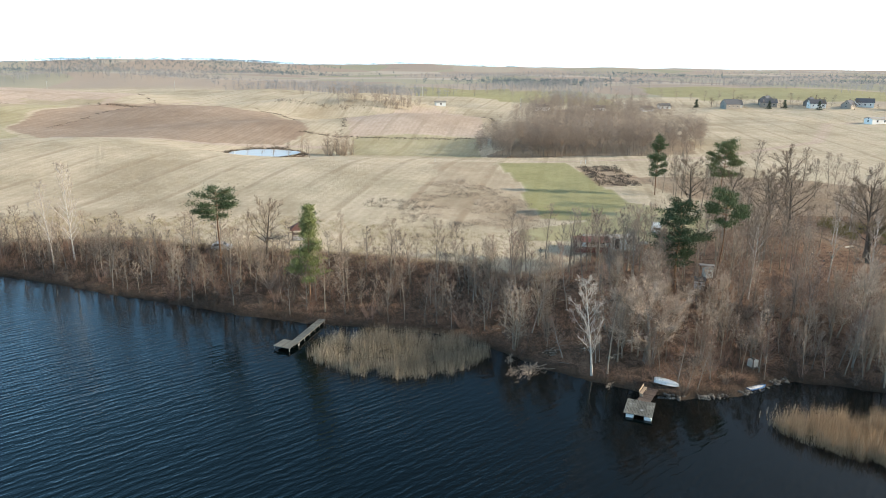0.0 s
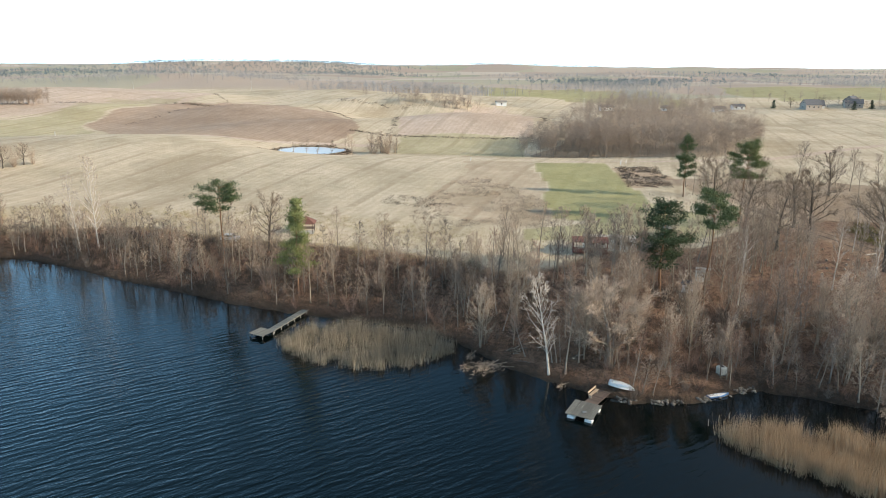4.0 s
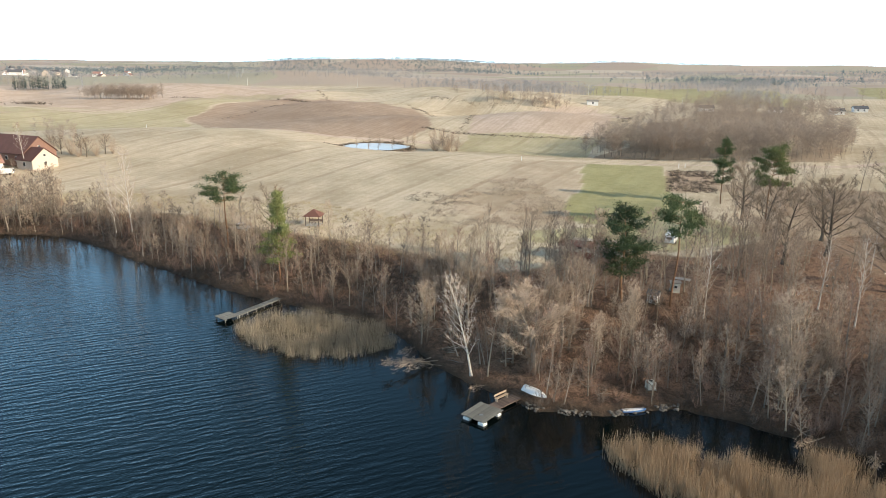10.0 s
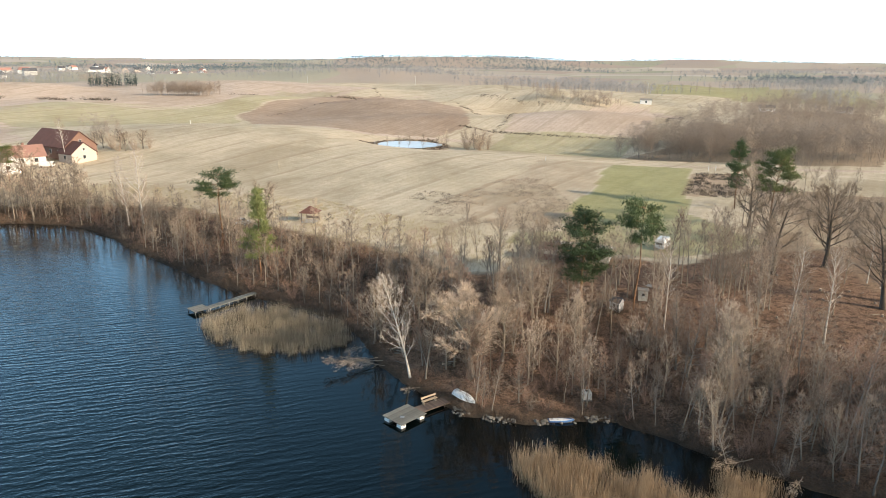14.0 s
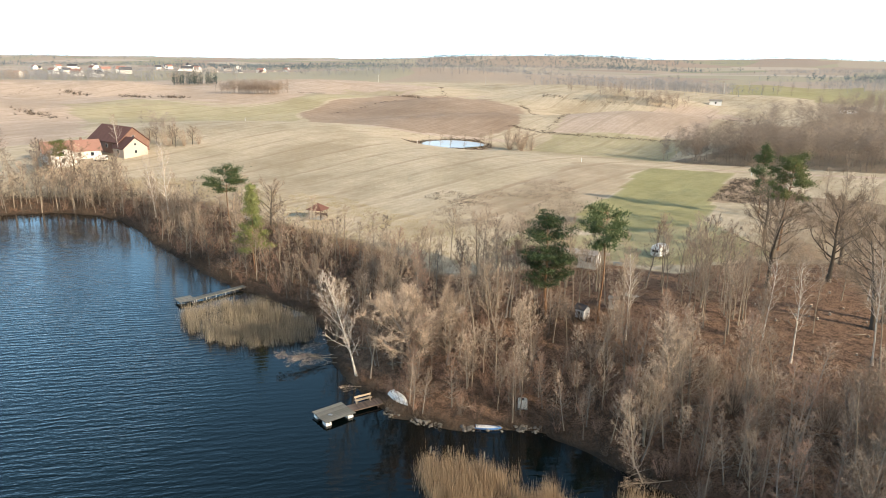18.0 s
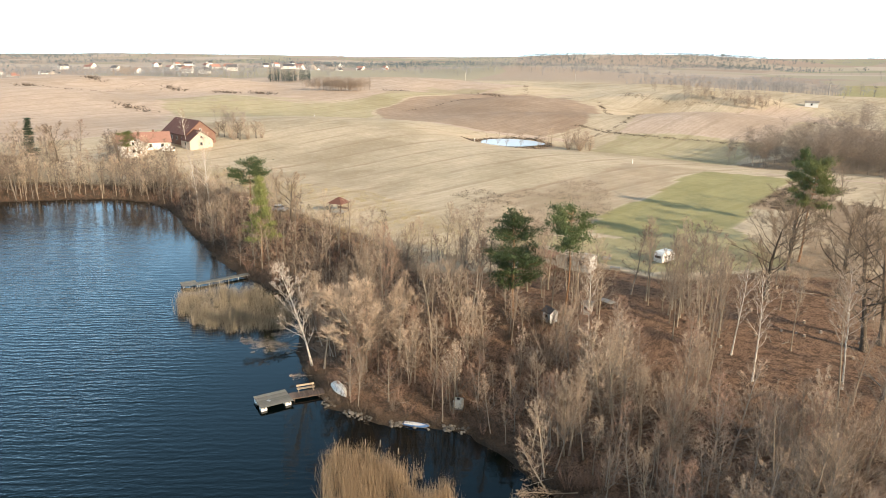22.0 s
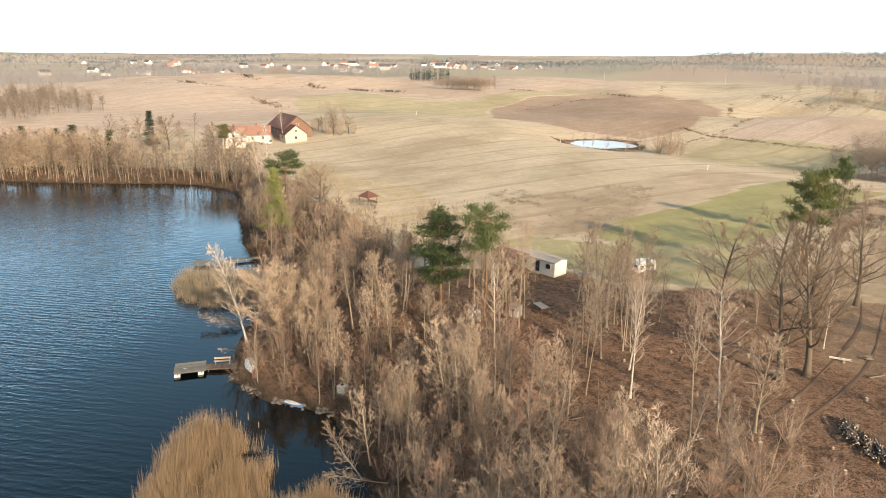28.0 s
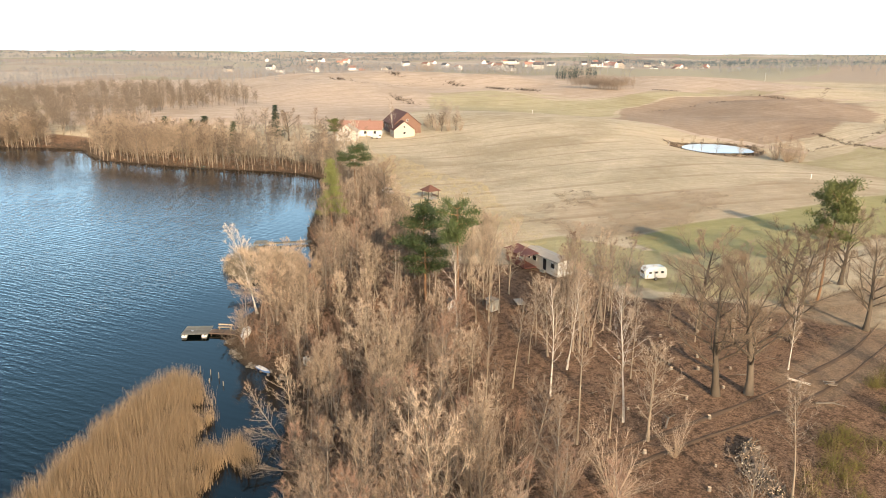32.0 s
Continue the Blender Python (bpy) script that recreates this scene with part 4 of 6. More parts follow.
PINES = [pine("pine_tree", "tall pine with a flat spreading dark green crown", "pines", 80, 11, 0.2, 0.62, 4.1, 5, lambda g: 0.62 if g < 0.25 else 1.15 - 0.7 * g, count=85, lift=0.12, fans=4),
         pine("pine_tree", "dense dark green pine among bare trees", "pines", 81, 11, 0.2, 0.28, 3.5, 10, lambda g: min(1, 0.7 + g) if g < 0.3 else 1.05 - 0.8 * (g - 0.3) / 0.7, count=75, lift=0.34),
         pine("pine_tree", "light green pine with a pointed open crown", "pines", 82, 10, 0.15, 0.24, 3.0, 13, lambda g: 1.05 - 0.98 * g, "light_needle", count=75, lift=0.1, fans=6),
         pine("pine_tree", "tall pine with an olive green domed crown", "pines", 83, 11, 0.2, 0.52, 3.6, 8, lambda g: 0.8 + 0.6 * g if g < 0.4 else 1.1 - 0.85 * (g - 0.4) / 0.6, "olive_needle", count=75, lift=0.3)]
SPRUCE = [pine("spruce_tree", "dark pointed spruce by the shore", "spruces", 85, 12, 0.17, 0.06, 2.3, 30, lambda g: 1.0 - 0.93 * g, "dark_needle", "oak_bark", 26, -0.22)]
used = set()


def plant(kinds, x, y, h, rng, pick=None, label="", tip=(0, 0), wide=1.0):
    """Sets a copy of a tree kind on the ground, at that height."""
    proto = kinds[int(rng.integers(len(kinds))) if pick is None else pick]
    tall = {"birch_tree": 12, "alder_tree": 10, "white_birch": 12, "aspen_tree": 10, "ash_tree": 10, "oak_tree": 14, "willow_tree": 9, "hazel_bush": 4.2, "sallow_bush": 7, "pine_tree": 11, "spruce_tree": 12}[proto.name.split(".")[0]]
    if proto is PINES[2]:
        tall = 10
    s = h / tall
    w = s * wide * rng.uniform(0.85, 1.15)
    m = pose(x, y, ground(x, y) - 0.05, tip[0] + rng.uniform(-3, 3), tip[1] + rng.uniform(-3, 3), 0) @ pose(0, 0, 0, 0, 0, rng.uniform(0, 360)) @ Matrix.Diagonal((w, w, s, 1))
    if proto in used:
        proto = copy_thing(proto, m @ Matrix.Diagonal((1 / proto.scale.x, 1 / proto.scale.y, 1 / proto.scale.z, 1)))
    else:
        used.add(proto)
        proto.matrix_basis = m
    return tagged(proto, label)


def scatter(rng, n, poly, gap, test=None):
    """Random places in an outline, no two nearer than gap."""
    xs, ys = [p[0] for p in poly], [p[1] for p in poly]
    X, Y = rng.uniform(min(xs), max(xs), n * 30), rng.uniform(min(ys), max(ys), n * 30)
    ok = np.zeros(X.shape, bool)
    for (ax, ay), (bx, by) in zip(poly, poly[1:] + poly[:1]):
        if ay != by:
            ok ^= ((ay > Y) != (by > Y)) & (X < (bx - ax) * (Y - ay) / (by - ay) + ax)
    if test is not None:
        ok &= test(X, Y)
    out = []
    for x, y in zip(X[ok], Y[ok]):
        if all((x - a) ** 2 + (y - b) ** 2 > gap * gap for a, b in out):
            out.append((float(x), float(y)))
            if len(out) >= n:
                break
    return out


# ---- woods ----
rng = np.random.default_rng(5)
for kinds, pick, rows in (
        (BIRCH, 2, [(75, 106.8, 15)]),
        (WHITE, 0, [(-70, 127, 20)]),
        (WHITE, 1, [(-73.5, 126, 17)]),
        (BIRCH, 0, [(74.8, 129.6, 10), (84, 140, 13), (66.7, 103.9, 14)]),
        (BIRCH, 1, [(47.4, 102.3, 13), (63, 108.5, 12), (-172, 72, 13)]),
        (OAK, 0, [(75.3, 118.4, 15), (61.5, 129.4, 14.5), (60.5, 146, 13), (93, 187, 13)]),
        (OAK, 1, [(76.6, 121.6, 17), (69.5, 136.5, 15), (58, 161, 13), (-32, 121.8, 12), (71, 148, 13)]),
        (PINES, 0, [(-39, 117, 15.5), (43, 104.5, 16.5)]),
        (PINES, 1, [(36, 103, 14.5), (55.1, 179, 15.5)]),
        (PINES, 2, [(-21.3, 105.6, 16.5)]),
        (PINES, 3, [(61, 152, 17.2)])):
    for x, y, h in rows:
        plant(kinds, x, y, h, rng, pick, wide={(43, 104.5): 0.5, (-39, 117): 0.8, (36, 103): 0.8, (-21.3, 105.6): 0.68, (55.1, 179): 0.5, (61, 152): 0.54}.get((x, y), 1.0))
plant(WHITE, 19.2, 81.8, 15.2, rng, 1, "white birch leaning out over the water", (14, -5))
plant(WILLOW, 26.8, 83.5, 13, rng, 0, "", (6, 0), 1.15)
plant(WILLOW, 29.5, 87, 10.5, rng, 1)
for x, y, h in ((75.4, 101.1, 14.5), (62.6, 101.7, 11), (63.5, 97.9, 11.4), (55.8, 108.9, 9.5), (60.5, 112, 10), (68.5, 113, 10)):
    plant(ASPEN, x, y, h, rng, wide=0.8)
for x, y, h in ((74.9, 90, 8.5), (77.5, 89, 8), (83.4, 99, 6.5), (80.5, 96.5, 6), (77, 92.5, 7.5), (88, 95, 7), (71, 92.5, 6.5), (82, 106.8, 4.5), (62, 92, 7), (-29, 111, 6), (-52, 119, 5.5), (45, 97, 6), (-8, 107, 6)):
    plant(SALLOW, x, y, h, rng)
for x, y, h in ((66.3, 79.6, 8), (69.4, 83.3, 8), (72.5, 80.5, 8.5), (64, 83.5, 8), (79, 84, 9), (83, 89.5, 9), (60.5, 80.5, 7), (75.5, 84.5, 7.5), (86, 92, 8)):
    plant(ALDER, x, y, h, rng, label="young bare alder with a pointed reddish crown")
for x, y in ((36.9, 85.3), (37.8, 90.3), (38.2, 89.7)):
    plant(ASH, x, y, 10, rng, wide=0.85)
plant(ALDER, 56.3, 77.4, 8, rng, 1, "bare alder leaning over the dark shallows", (20, -12))
plant(ASH, 57.5, 88.2, 11, rng, 0, "wide bare tree on the wooded slope", wide=1.4)
plant(ASH, 84.8, 82.4, 16.5, rng, 1, "pale many-limbed bare tree on the slope")
plant(ASH, 76.8, 79.9, 13, rng, 0)
plant(ALDER, 74, 77, 12.5, rng, 1)
plant(ASH, 78.8, 106.5, 10.5, rng, 0, wide=1.3)


def depth_between(a, b):
    def test(x, y):
        d = shore_distance(x, y)
        return (d > a) & (d < b)
    return test


def off_lanes(x, y):
    """Off the open lanes that lead up to the mobile home and the caravan."""
    ok = np.ones(np.shape(x), bool)
    for ax, ay, bx, by in ((30, 126, 58, 105), (43, 137, 66, 118)):
        k = np.clip(((x - ax) * (bx - ax) + (y - ay) * (by - ay)) / ((bx - ax) ** 2 + (by - ay) ** 2), 0, 1)
        ok &= np.hypot(x - ax - k * (bx - ax), y - ay - k * (by - ay)) > 3.2
    return ok


GLADE = [(56, 110), (72, 104), (90, 104), (88, 132), (60, 140)]


def off_glade(x, y):
    return ~((np.abs(x - 0.5 * (56 + 88)) < 16) & (np.abs(y - 120) < 15)) & (np.abs(0.983 * (x - 78.5) + 0.183 * (y - 116)) > 3)


PENINSULA = [(8, 86), (24, 76), (70, 72), (92, 66), (92, 94), (62, 101), (50, 103), (30, 106), (4, 113)]
BANK = [(-106, 140), (-106, 110), (-45, 95), (8, 84), (8, 116), (-40, 128)]
EAST = [(50, 108), (74, 98), (98, 84), (132, 110), (128, 190), (60, 220), (52, 150)]
FAR_SHORE = [(-225, 20), (-208, 20), (-150, 50), (-100, 105), (-96, 140), (-130, 130), (-160, 95), (-178, 75), (-200, 62)]
for x, y in scatter(rng, 104, PENINSULA, 2.3, lambda x, y: depth_between(1.6, 30)(x, y) & ~((x > 54) & (y > 97))):
    k = rng.random()
    kinds, tall_ = ALDER if k < 0.42 else (ASPEN if k < 0.72 else ASH), rng.uniform(7, 12.5) + 2.5 * float(smooth(48, 60, x))
    for j in range(1 if rng.random() < 0.55 else int(rng.integers(2, 4))):  # some grow as several stems from one stool
        plant(kinds, x + rng.normal(0, 0.5), y + rng.normal(0, 0.5), tall_ * rng.uniform(0.75, 1.0), rng, tip=(rng.normal(0, 4), rng.normal(0, 4)))
for x, y in scatter(rng, 175, BANK, 1.7, depth_between(1.5, 19)):
    plant((FAR_ALDER if rng.random() < 0.6 else FAR_ASPEN) if rng.random() < 0.85 else ASH, x, y, rng.uniform(4.5, 9.5), rng, wide=1.1)
for x, y in scatter(rng, 62, EAST, 3.6, lambda x, y: off_glade(x, y) & off_lanes(x, y) & depth_between(3, 200)(x, y)):
    k = rng.random()
    plant(ASPEN if k < 0.6 else (ASH if k < 0.95 else BIRCH), x, y, rng.uniform(7, 13), rng)
# Trees mostly out of view, added so that their shadows fall on the slope.
for x, y in scatter(rng, 95, [(90, 66), (128, 40), (160, 44), (150, 92), (108, 92), (96, 88)], 2.6, depth_between(1.5, 200)):
    plant(ASPEN if rng.random() < 0.5 else ALDER, x, y, rng.uniform(9, 14), rng, wide=1.2)
for x, y in scatter(rng, 9, [(54, 102), (60, 104), (60, 118), (72, 124), (74, 136), (58, 138)], 4.5):
    plant(ASH if rng.random() < 0.6 else ASPEN, x, y, rng.uniform(6, 11), rng)
for x, y in scatter(rng, 17, [(38, 105), (60, 106), (60, 126), (48, 124)], 2.2, off_lanes):
    plant(ASPEN if rng.random() < 0.7 else ASH, x, y, rng.uniform(9, 13), rng, wide=0.85)
for x, y in scatter(rng, 26, [(12, 111), (40, 108), (60, 108), (62, 122), (46, 119), (30, 117), (12, 121)], 2.6, off_lanes):
    plant(ASH if rng.random() < 0.55 else ASPEN, x, y, rng.uniform(7, 12), rng, label="slender bare tree beside the camp")
for x, y in scatter(rng, 15, [(10, 106), (30, 104), (52, 106), (54, 124), (42, 121), (14, 116)], 3.0, off_lanes):
    plant(ASH if rng.random() < 0.7 else ALDER, x, y, rng.uniform(8, 12), rng)
for x, y in scatter(rng, 215, FAR_SHORE, 1.5, lambda x, y: depth_between(0.2, 13)(x, y) & ~((x < -180) & (y > 40))):
    plant(FAR_ASPEN if rng.random() < 0.6 else FAR_ALDER, x, y, rng.uniform(10, 15.5) * (1 - 0.22 * float(smooth(-138, -122, x))), rng, wide=1.3)
for x, y, h in ((-165, 124, 9), (-146, 95, 9), (-157, 82, 9), (-137, 103, 8), (-150, 90, 8)):
    plant(SPRUCE, x, y, h + 4, rng, wide=1.3)
for x, y, h in ((-136, 185, 7), (-140, 187, 7.5), (-133, 190, 7), (-147, 186, 6.5), (-152, 187, 6), (-126, 133, 11)):
    plant(OAK, x, y, h, rng, label="bare branching tree beside the farm")
plant(BIRCH, -140, 165.5, 15, rng, 2, "tall bare birch beside the barn")
plant(OAK, -151, 126, 13, rng, 1, "wide bare tree behind the shore trees")
for x, y, h in ((-160, 119, 11), (-168, 120, 12), (-162, 112, 11), (-171, 112, 12), (-157, 108, 10), (-150, 117, 11), (-145, 122, 10), (-166, 128, 10), (-175, 118, 11), (-141, 128, 9), (-154, 101, 11), (-147, 110, 11), (-139, 117, 10), (-131, 124, 10)):
    plant(FAR_ALDER if h % 2 else FAR_ASPEN, x, y, h, rng, wide=1.4)
plant(PINES, -129, 138, 10, rng, 3, "olive green pine beside the farmhouse")
plant(OAK, -127.5, 141, 11, rng, 0, "bare branching tree before the farmhouse")
for x, y, h in ((-133, 146, 8), (-136, 141, 10), (-123, 140, 9), (-131, 133, 11), (-138, 136, 10), (-141, 138, 11), (-118, 137, 8), (-146, 143, 9), (-128, 150, 7), (-149, 146, 9)):
    plant(FAR_ALDER if h > 8 else FAR_ASPEN, x, y, h, rng, wide=1.25)
for x, y, h in ((-138, 184, 6.5), (-134, 187, 7), (-131, 191, 6), (-143, 186, 6), (-150, 185, 5.5), (-155, 186, 5)):
    plant(SALLOW, x, y, h, rng, label="bushy bare shrub beside the barn")
for x, y, h in ((-122, 132, 10), (-112, 130, 9), (-165, 140, 12), (-158, 126, 11), (-150, 130, 10)):
    plant(ALDER, x, y, h, rng)
for x, y, h in ((-45, 268, 9), (-42, 271, 9.5), (-38, 270, 8), (-40, 265, 7), (-35, 268, 6.5), (-54, 262, 6.5), (-57, 254, 6), (-62, 252, 5.5), (-66, 251.5, 6), (-71, 251.5, 5), (-53, 268, 7), (-56, 276, 7), (-50, 258, 7)):
    plant(ALDER if x > -46 else ASH, x, y, h, rng)
for x, y, h in ((-43.5, 267, 8), (-40, 269, 8.5), (-38, 266, 7), (-46, 271, 7.5), (-41, 272, 8), (-36, 270, 6)):
    plant(SALLOW, x, y, h, rng, label="bushy bare willow beside the pond")
for x, y in scatter(rng, 95, PENINSULA, 1.9, depth_between(0.4, 30)) + scatter(rng, 170, BANK, 1.4, depth_between(0.6, 20)):
    plant(HAZEL, x, y, rng.uniform(1.8, 4.6), rng)


def thicket(name, label, places, lo, hi, stems, look_, seed, thick=0.012, spread=0.5, kind="stuff", category="undergrowth"):
    """Many small clumps of bare stems in one mesh."""
    g = np.random.default_rng(seed)
    pts = np.repeat(np.array(places, float), stems, axis=0)
    n = len(pts)
    pts = pts + g.normal(0, 0.35, (n, 2))
    z = np.maximum(height(pts[:, 0], pts[:, 1]), -0.15)
    a = np.concatenate([pts, z[:, None] - 0.05], 1)
    w = np.concatenate([g.normal(0, spread, (n, 2)), np.ones((n, 1))], 1)
    w /= np.linalg.norm(w, axis=1, keepdims=True)
    b = a + w * g.uniform(lo, hi, n)[:, None]
    verts, faces = blades(np.concatenate([a, b, np.full((n, 1), thick)], 1), seed)
    ob = new(name, mesh_of(name, verts, faces, look_))
    return tagged(ob, label, category, kind=kind)


def spots(g, n, poly, test=None):
    """Random places in an outline, quickly and with no gap kept."""
    xs, ys = [p[0] for p in poly], [p[1] for p in poly]
    X, Y = g.uniform(min(xs), max(xs), n * 8), g.uniform(min(ys), max(ys), n * 8)
    ok = np.zeros(X.shape, bool)
    for (ax, ay), (bx, by) in zip(poly, poly[1:] + poly[:1]):
        if ay != by:
            ok ^= ((ay > Y) != (by > Y)) & (X < (bx - ax) * (Y - ay) / (by - ay) + ax)
    if test is not None:
        ok &= test(X, Y)
    return np.stack([X[ok], Y[ok]], 1)[:n]


thicket("undergrowth", "tangle of bare brown brush on the bank", np.concatenate([spots(rng, 1300, PENINSULA, depth_between(0.5, 34)), spots(rng, 1700, BANK, depth_between(0.3, 21))]), 0.4, 2.1, 26, "brush", 1, 0.011)
thicket("undergrowth", "thin bare saplings among the trees", spots(rng, 700, EAST, lambda x, y: off_glade(x, y) & depth_between(3, 200)(x, y)), 0.5, 2.6, 20, "twig", 2)
thicket("undergrowth", "bare brush along the far shore", spots(rng, 900, FAR_SHORE, depth_between(-0.4, 12)), 0.8, 3.0, 26, "brush", 3, 0.022)
for x, y in scatter(rng, 46, [(26, 77), (44, 82), (60, 76), (78, 71), (80, 80), (60, 86), (44, 91), (26, 86)], 1.7, depth_between(0.8, 9)):
    plant(ALDER if rng.random() < 0.65 else ASPEN, x, y, rng.uniform(4.5, 8.5) + 1.5 * float(smooth(46, 58, x)), rng, label="young bare alder close to the water", tip=(rng.normal(0, 4), rng.normal(0, 4)))
for x, y in scatter(rng, 60, [(24, 76), (44, 81), (60, 75), (80, 70), (82, 82), (60, 88), (44, 93), (24, 88)], 1.5, depth_between(0.6, 12)):
    plant(HAZEL, x, y, rng.uniform(1.5, 3.6), rng, 1)
thicket("shore_brush", "dark bare brush hanging over the water's edge", spots(rng, 900, [(-106, 130), (-106, 108), (-45, 94), (8, 82), (24, 72), (70, 70), (76, 80), (24, 84), (-40, 112)], depth_between(-0.3, 2.2)), 0.4, 1.7, 22, "brush", 8, 0.013, 0.75)
thicket("broom_shrub", "yellow green broom bushes beside the track", spots(rng, 430, [(89.5, 113), (86.6, 118.5), (85, 124), (84, 130), (80.5, 135), (79, 142), (84, 152), (104, 142), (108, 116), (93, 111)], lambda x, y: waves(x, y, 2.4, 41) + 0.5 * waves(x, y, 0.9, 44) > -0.1), 0.5, 1.7, 60, "shrub", 4, 0.014, 0.5)


def reed_gaps(x, y):
    """Reeds stand close towards the open lake and thin out to islands near the bank."""
    lee = smooth(64.5, 73.5, y + 0.12 * (x - 50))
    return waves(x, y, 2.3, 11) + 0.6 * waves(x, y, 0.8, 31) < 1.7 - 2.1 * lee


thicket("reed_bed", "tall dry golden reeds standing in the shallows", spots(rng, 2600, [(36.2, 69.6), (38.4, 66.2), (44, 61.6), (52.8, 56.6), (59, 53), (84, 36), (100, 44), (78, 68), (67, 73.4), (57, 74.2), (50, 73), (44, 71.2), (39, 70.8)], reed_gaps), 1.3, 2.8, 44, "reed", 5, 0.017, 0.15, category="reeds")
thicket("reed_bed", "sparse grey dry reeds beside the long jetty", spots(rng, 620, [(-18.2, 86.5), (-12, 81.9), (-4.5, 80.2), (1.2, 81.8), (6.5, 86.8), (6, 90), (2.5, 93.4), (-4, 94.6), (-14.5, 96), (-16.4, 91)], lambda x, y: waves(x, y, 1.7, 33) + 0.5 * smooth(90, 95, y) < 0.75), 1.2, 2.7, 24, "pale_reed", 6, 0.014, 0.15, category="reeds")
thicket("dead_grass", "pale dry grass along the field edge", spots(rng, 1500, [(-104, 150), (-104, 124), (-45, 120), (0, 116), (22, 118), (20, 150), (0, 160), (-60, 150)], depth_between(17, 44)), 0.25, 0.6, 18, "grass_tuft", 7, 0.02, 0.5, category="grass")


def far_trees(name, label, places, lo, hi, look_, seed, twigs=26, thick=0.07, wide=0.25, conifer=False):
    """Woods too far off to tell the branches apart: stems with a haze of twigs."""
    g = np.random.default_rng(seed)
    p = np.array(places, float)
    n = len(p)
    z, h = height(p[:, 0], p[:, 1]), g.uniform(lo, hi, n)
    base = np.concatenate([p, z[:, None] - 0.3], 1)
    if thick > 0.2:  # crowns so far off that they close: clumps of foliage patches filling a rounded or pointed crown
        m = n * twigs
        b, hh = np.repeat(base, twigs, axis=0), np.repeat(h, twigs)
        u = g.normal(0, 1, (m, 3))
        u *= (g.uniform(0.3, 1, m) / np.linalg.norm(u, axis=1))[:, None]
        f = 0.55 + 0.42 * u[:, 2]
        c = b + np.stack([u[:, 0], u[:, 1], 0 * hh], 1) * (hh * wide * ((1.25 - f) if conifer else 1.0))[:, None] + np.stack([0 * hh, 0 * hh, f * hh], 1)
        verts = (c[:, None, :] + g.normal(0, 1, (m, 3, 3)) * (hh * 0.22 * thick)[:, None, None] * [1, 1, 0.8]).reshape(-1, 3).tolist()
        faces = np.arange(3 * m).reshape(-1, 3).tolist()
    else:
        A, B, T = [base], [base + np.stack([g.normal(0, 0.3, n), g.normal(0, 0.3, n), h * 0.85], 1)], [np.full(n, min(thick * 1.8, 0.3))]
        for i in range(twigs):
            f = g.uniform(0.12, 1.0, n) if conifer else g.uniform(0.2, 0.9, n) ** 0.8
            o = base + np.stack([g.normal(0, 0.045, n) * h, g.normal(0, 0.045, n) * h, f * h], 1)
            a, reach = g.uniform(0, 6.28, n), h * wide * g.uniform(0.4, 1.1, n) * ((1.08 - f) if conifer else np.sin(np.pi * f ** 1.2) + 0.2)
            e = o + np.stack([np.cos(a) * reach, np.sin(a) * reach, reach * (-0.25 if conifer else g.uniform(-0.1, 1.0, n))], 1)
            A.append(o), B.append(e), T.append(np.full(n, thick * (3.2 if conifer else 1.0)))
        A, B, T = np.concatenate(A), np.concatenate(B), np.concatenate(T)[:, None]
        verts, faces = blades(np.concatenate([A, B, T], 1), seed)
    ob = new(name, mesh_of(name, verts, faces, look_))
    return tagged(ob, label, "woods", kind="stuff")


thicket("field_scrub", "dark low scrub in hollows of the open fields", np.concatenate([np.array([[x, y]]) + rng.normal(0, 1, (40, 2)) * [[w, 2.5]] for x, y, w in
        ((-214, 470, 9), (-387, 312, 8), (-319, 337, 6), (-432, 231, 9), (-454, 288, 7), (-279, 432, 6), (-345, 326, 7), (-300, 232, 8))]), 0.8, 2.4, 26, "brush", 9, 0.03, 0.5)
thicket("field_scrub", "brown weeds and brush below the near field", spots(rng, 1700, [(-9, 142), (18, 138), (26, 154), (18, 172), (6, 196), (-4, 190), (-10, 162)], lambda x, y: waves(x, y, 4, 15) + 0.7 * waves(x, y, 1.3, 16) > -0.1), 0.2, 0.7, 11, "bank_twig", 10, 0.014, 0.6)
thicket("field_scrub", "dark dead brush beside the green field", spots(rng, 420, DARK_PATCH, lambda x, y: waves(x, y, 3, 19) > -0.5), 0.3, 1.0, 24, "brush", 28, 0.02, 0.5)
thicket("field_scrub", "dry reedy weeds round the pond", spots(rng, 260, [(-92, 244), (-46, 244), (-46, 290), (-92, 290)], lambda x, y: np.abs(np.hypot(x + 69, y - 266) - 14.5) < 2.2), 0.3, 1.1, 22, "brush", 29, 0.025, 0.4)
thicket("field_scrub", "rows of small dark weeds in dry grass", spots(rng, 80, [(-20, 160), (-5, 156), (-3, 166), (-18, 170)]), 0.3, 0.7, 16, "brush", 18, 0.02, 0.5)


def along(g, line, n, wide):
    """Places strewn along a line."""
    line = np.array(line, float)
    step = np.hypot(*np.diff(line, axis=0).T)
    at = g.uniform(0, step.sum(), n)
    cum = np.concatenate([[0], np.cumsum(step)])
    return np.stack([np.interp(at, cum, line[:, 0]), np.interp(at, cum, line[:, 1])], 1) + g.normal(0, wide, (n, 2))


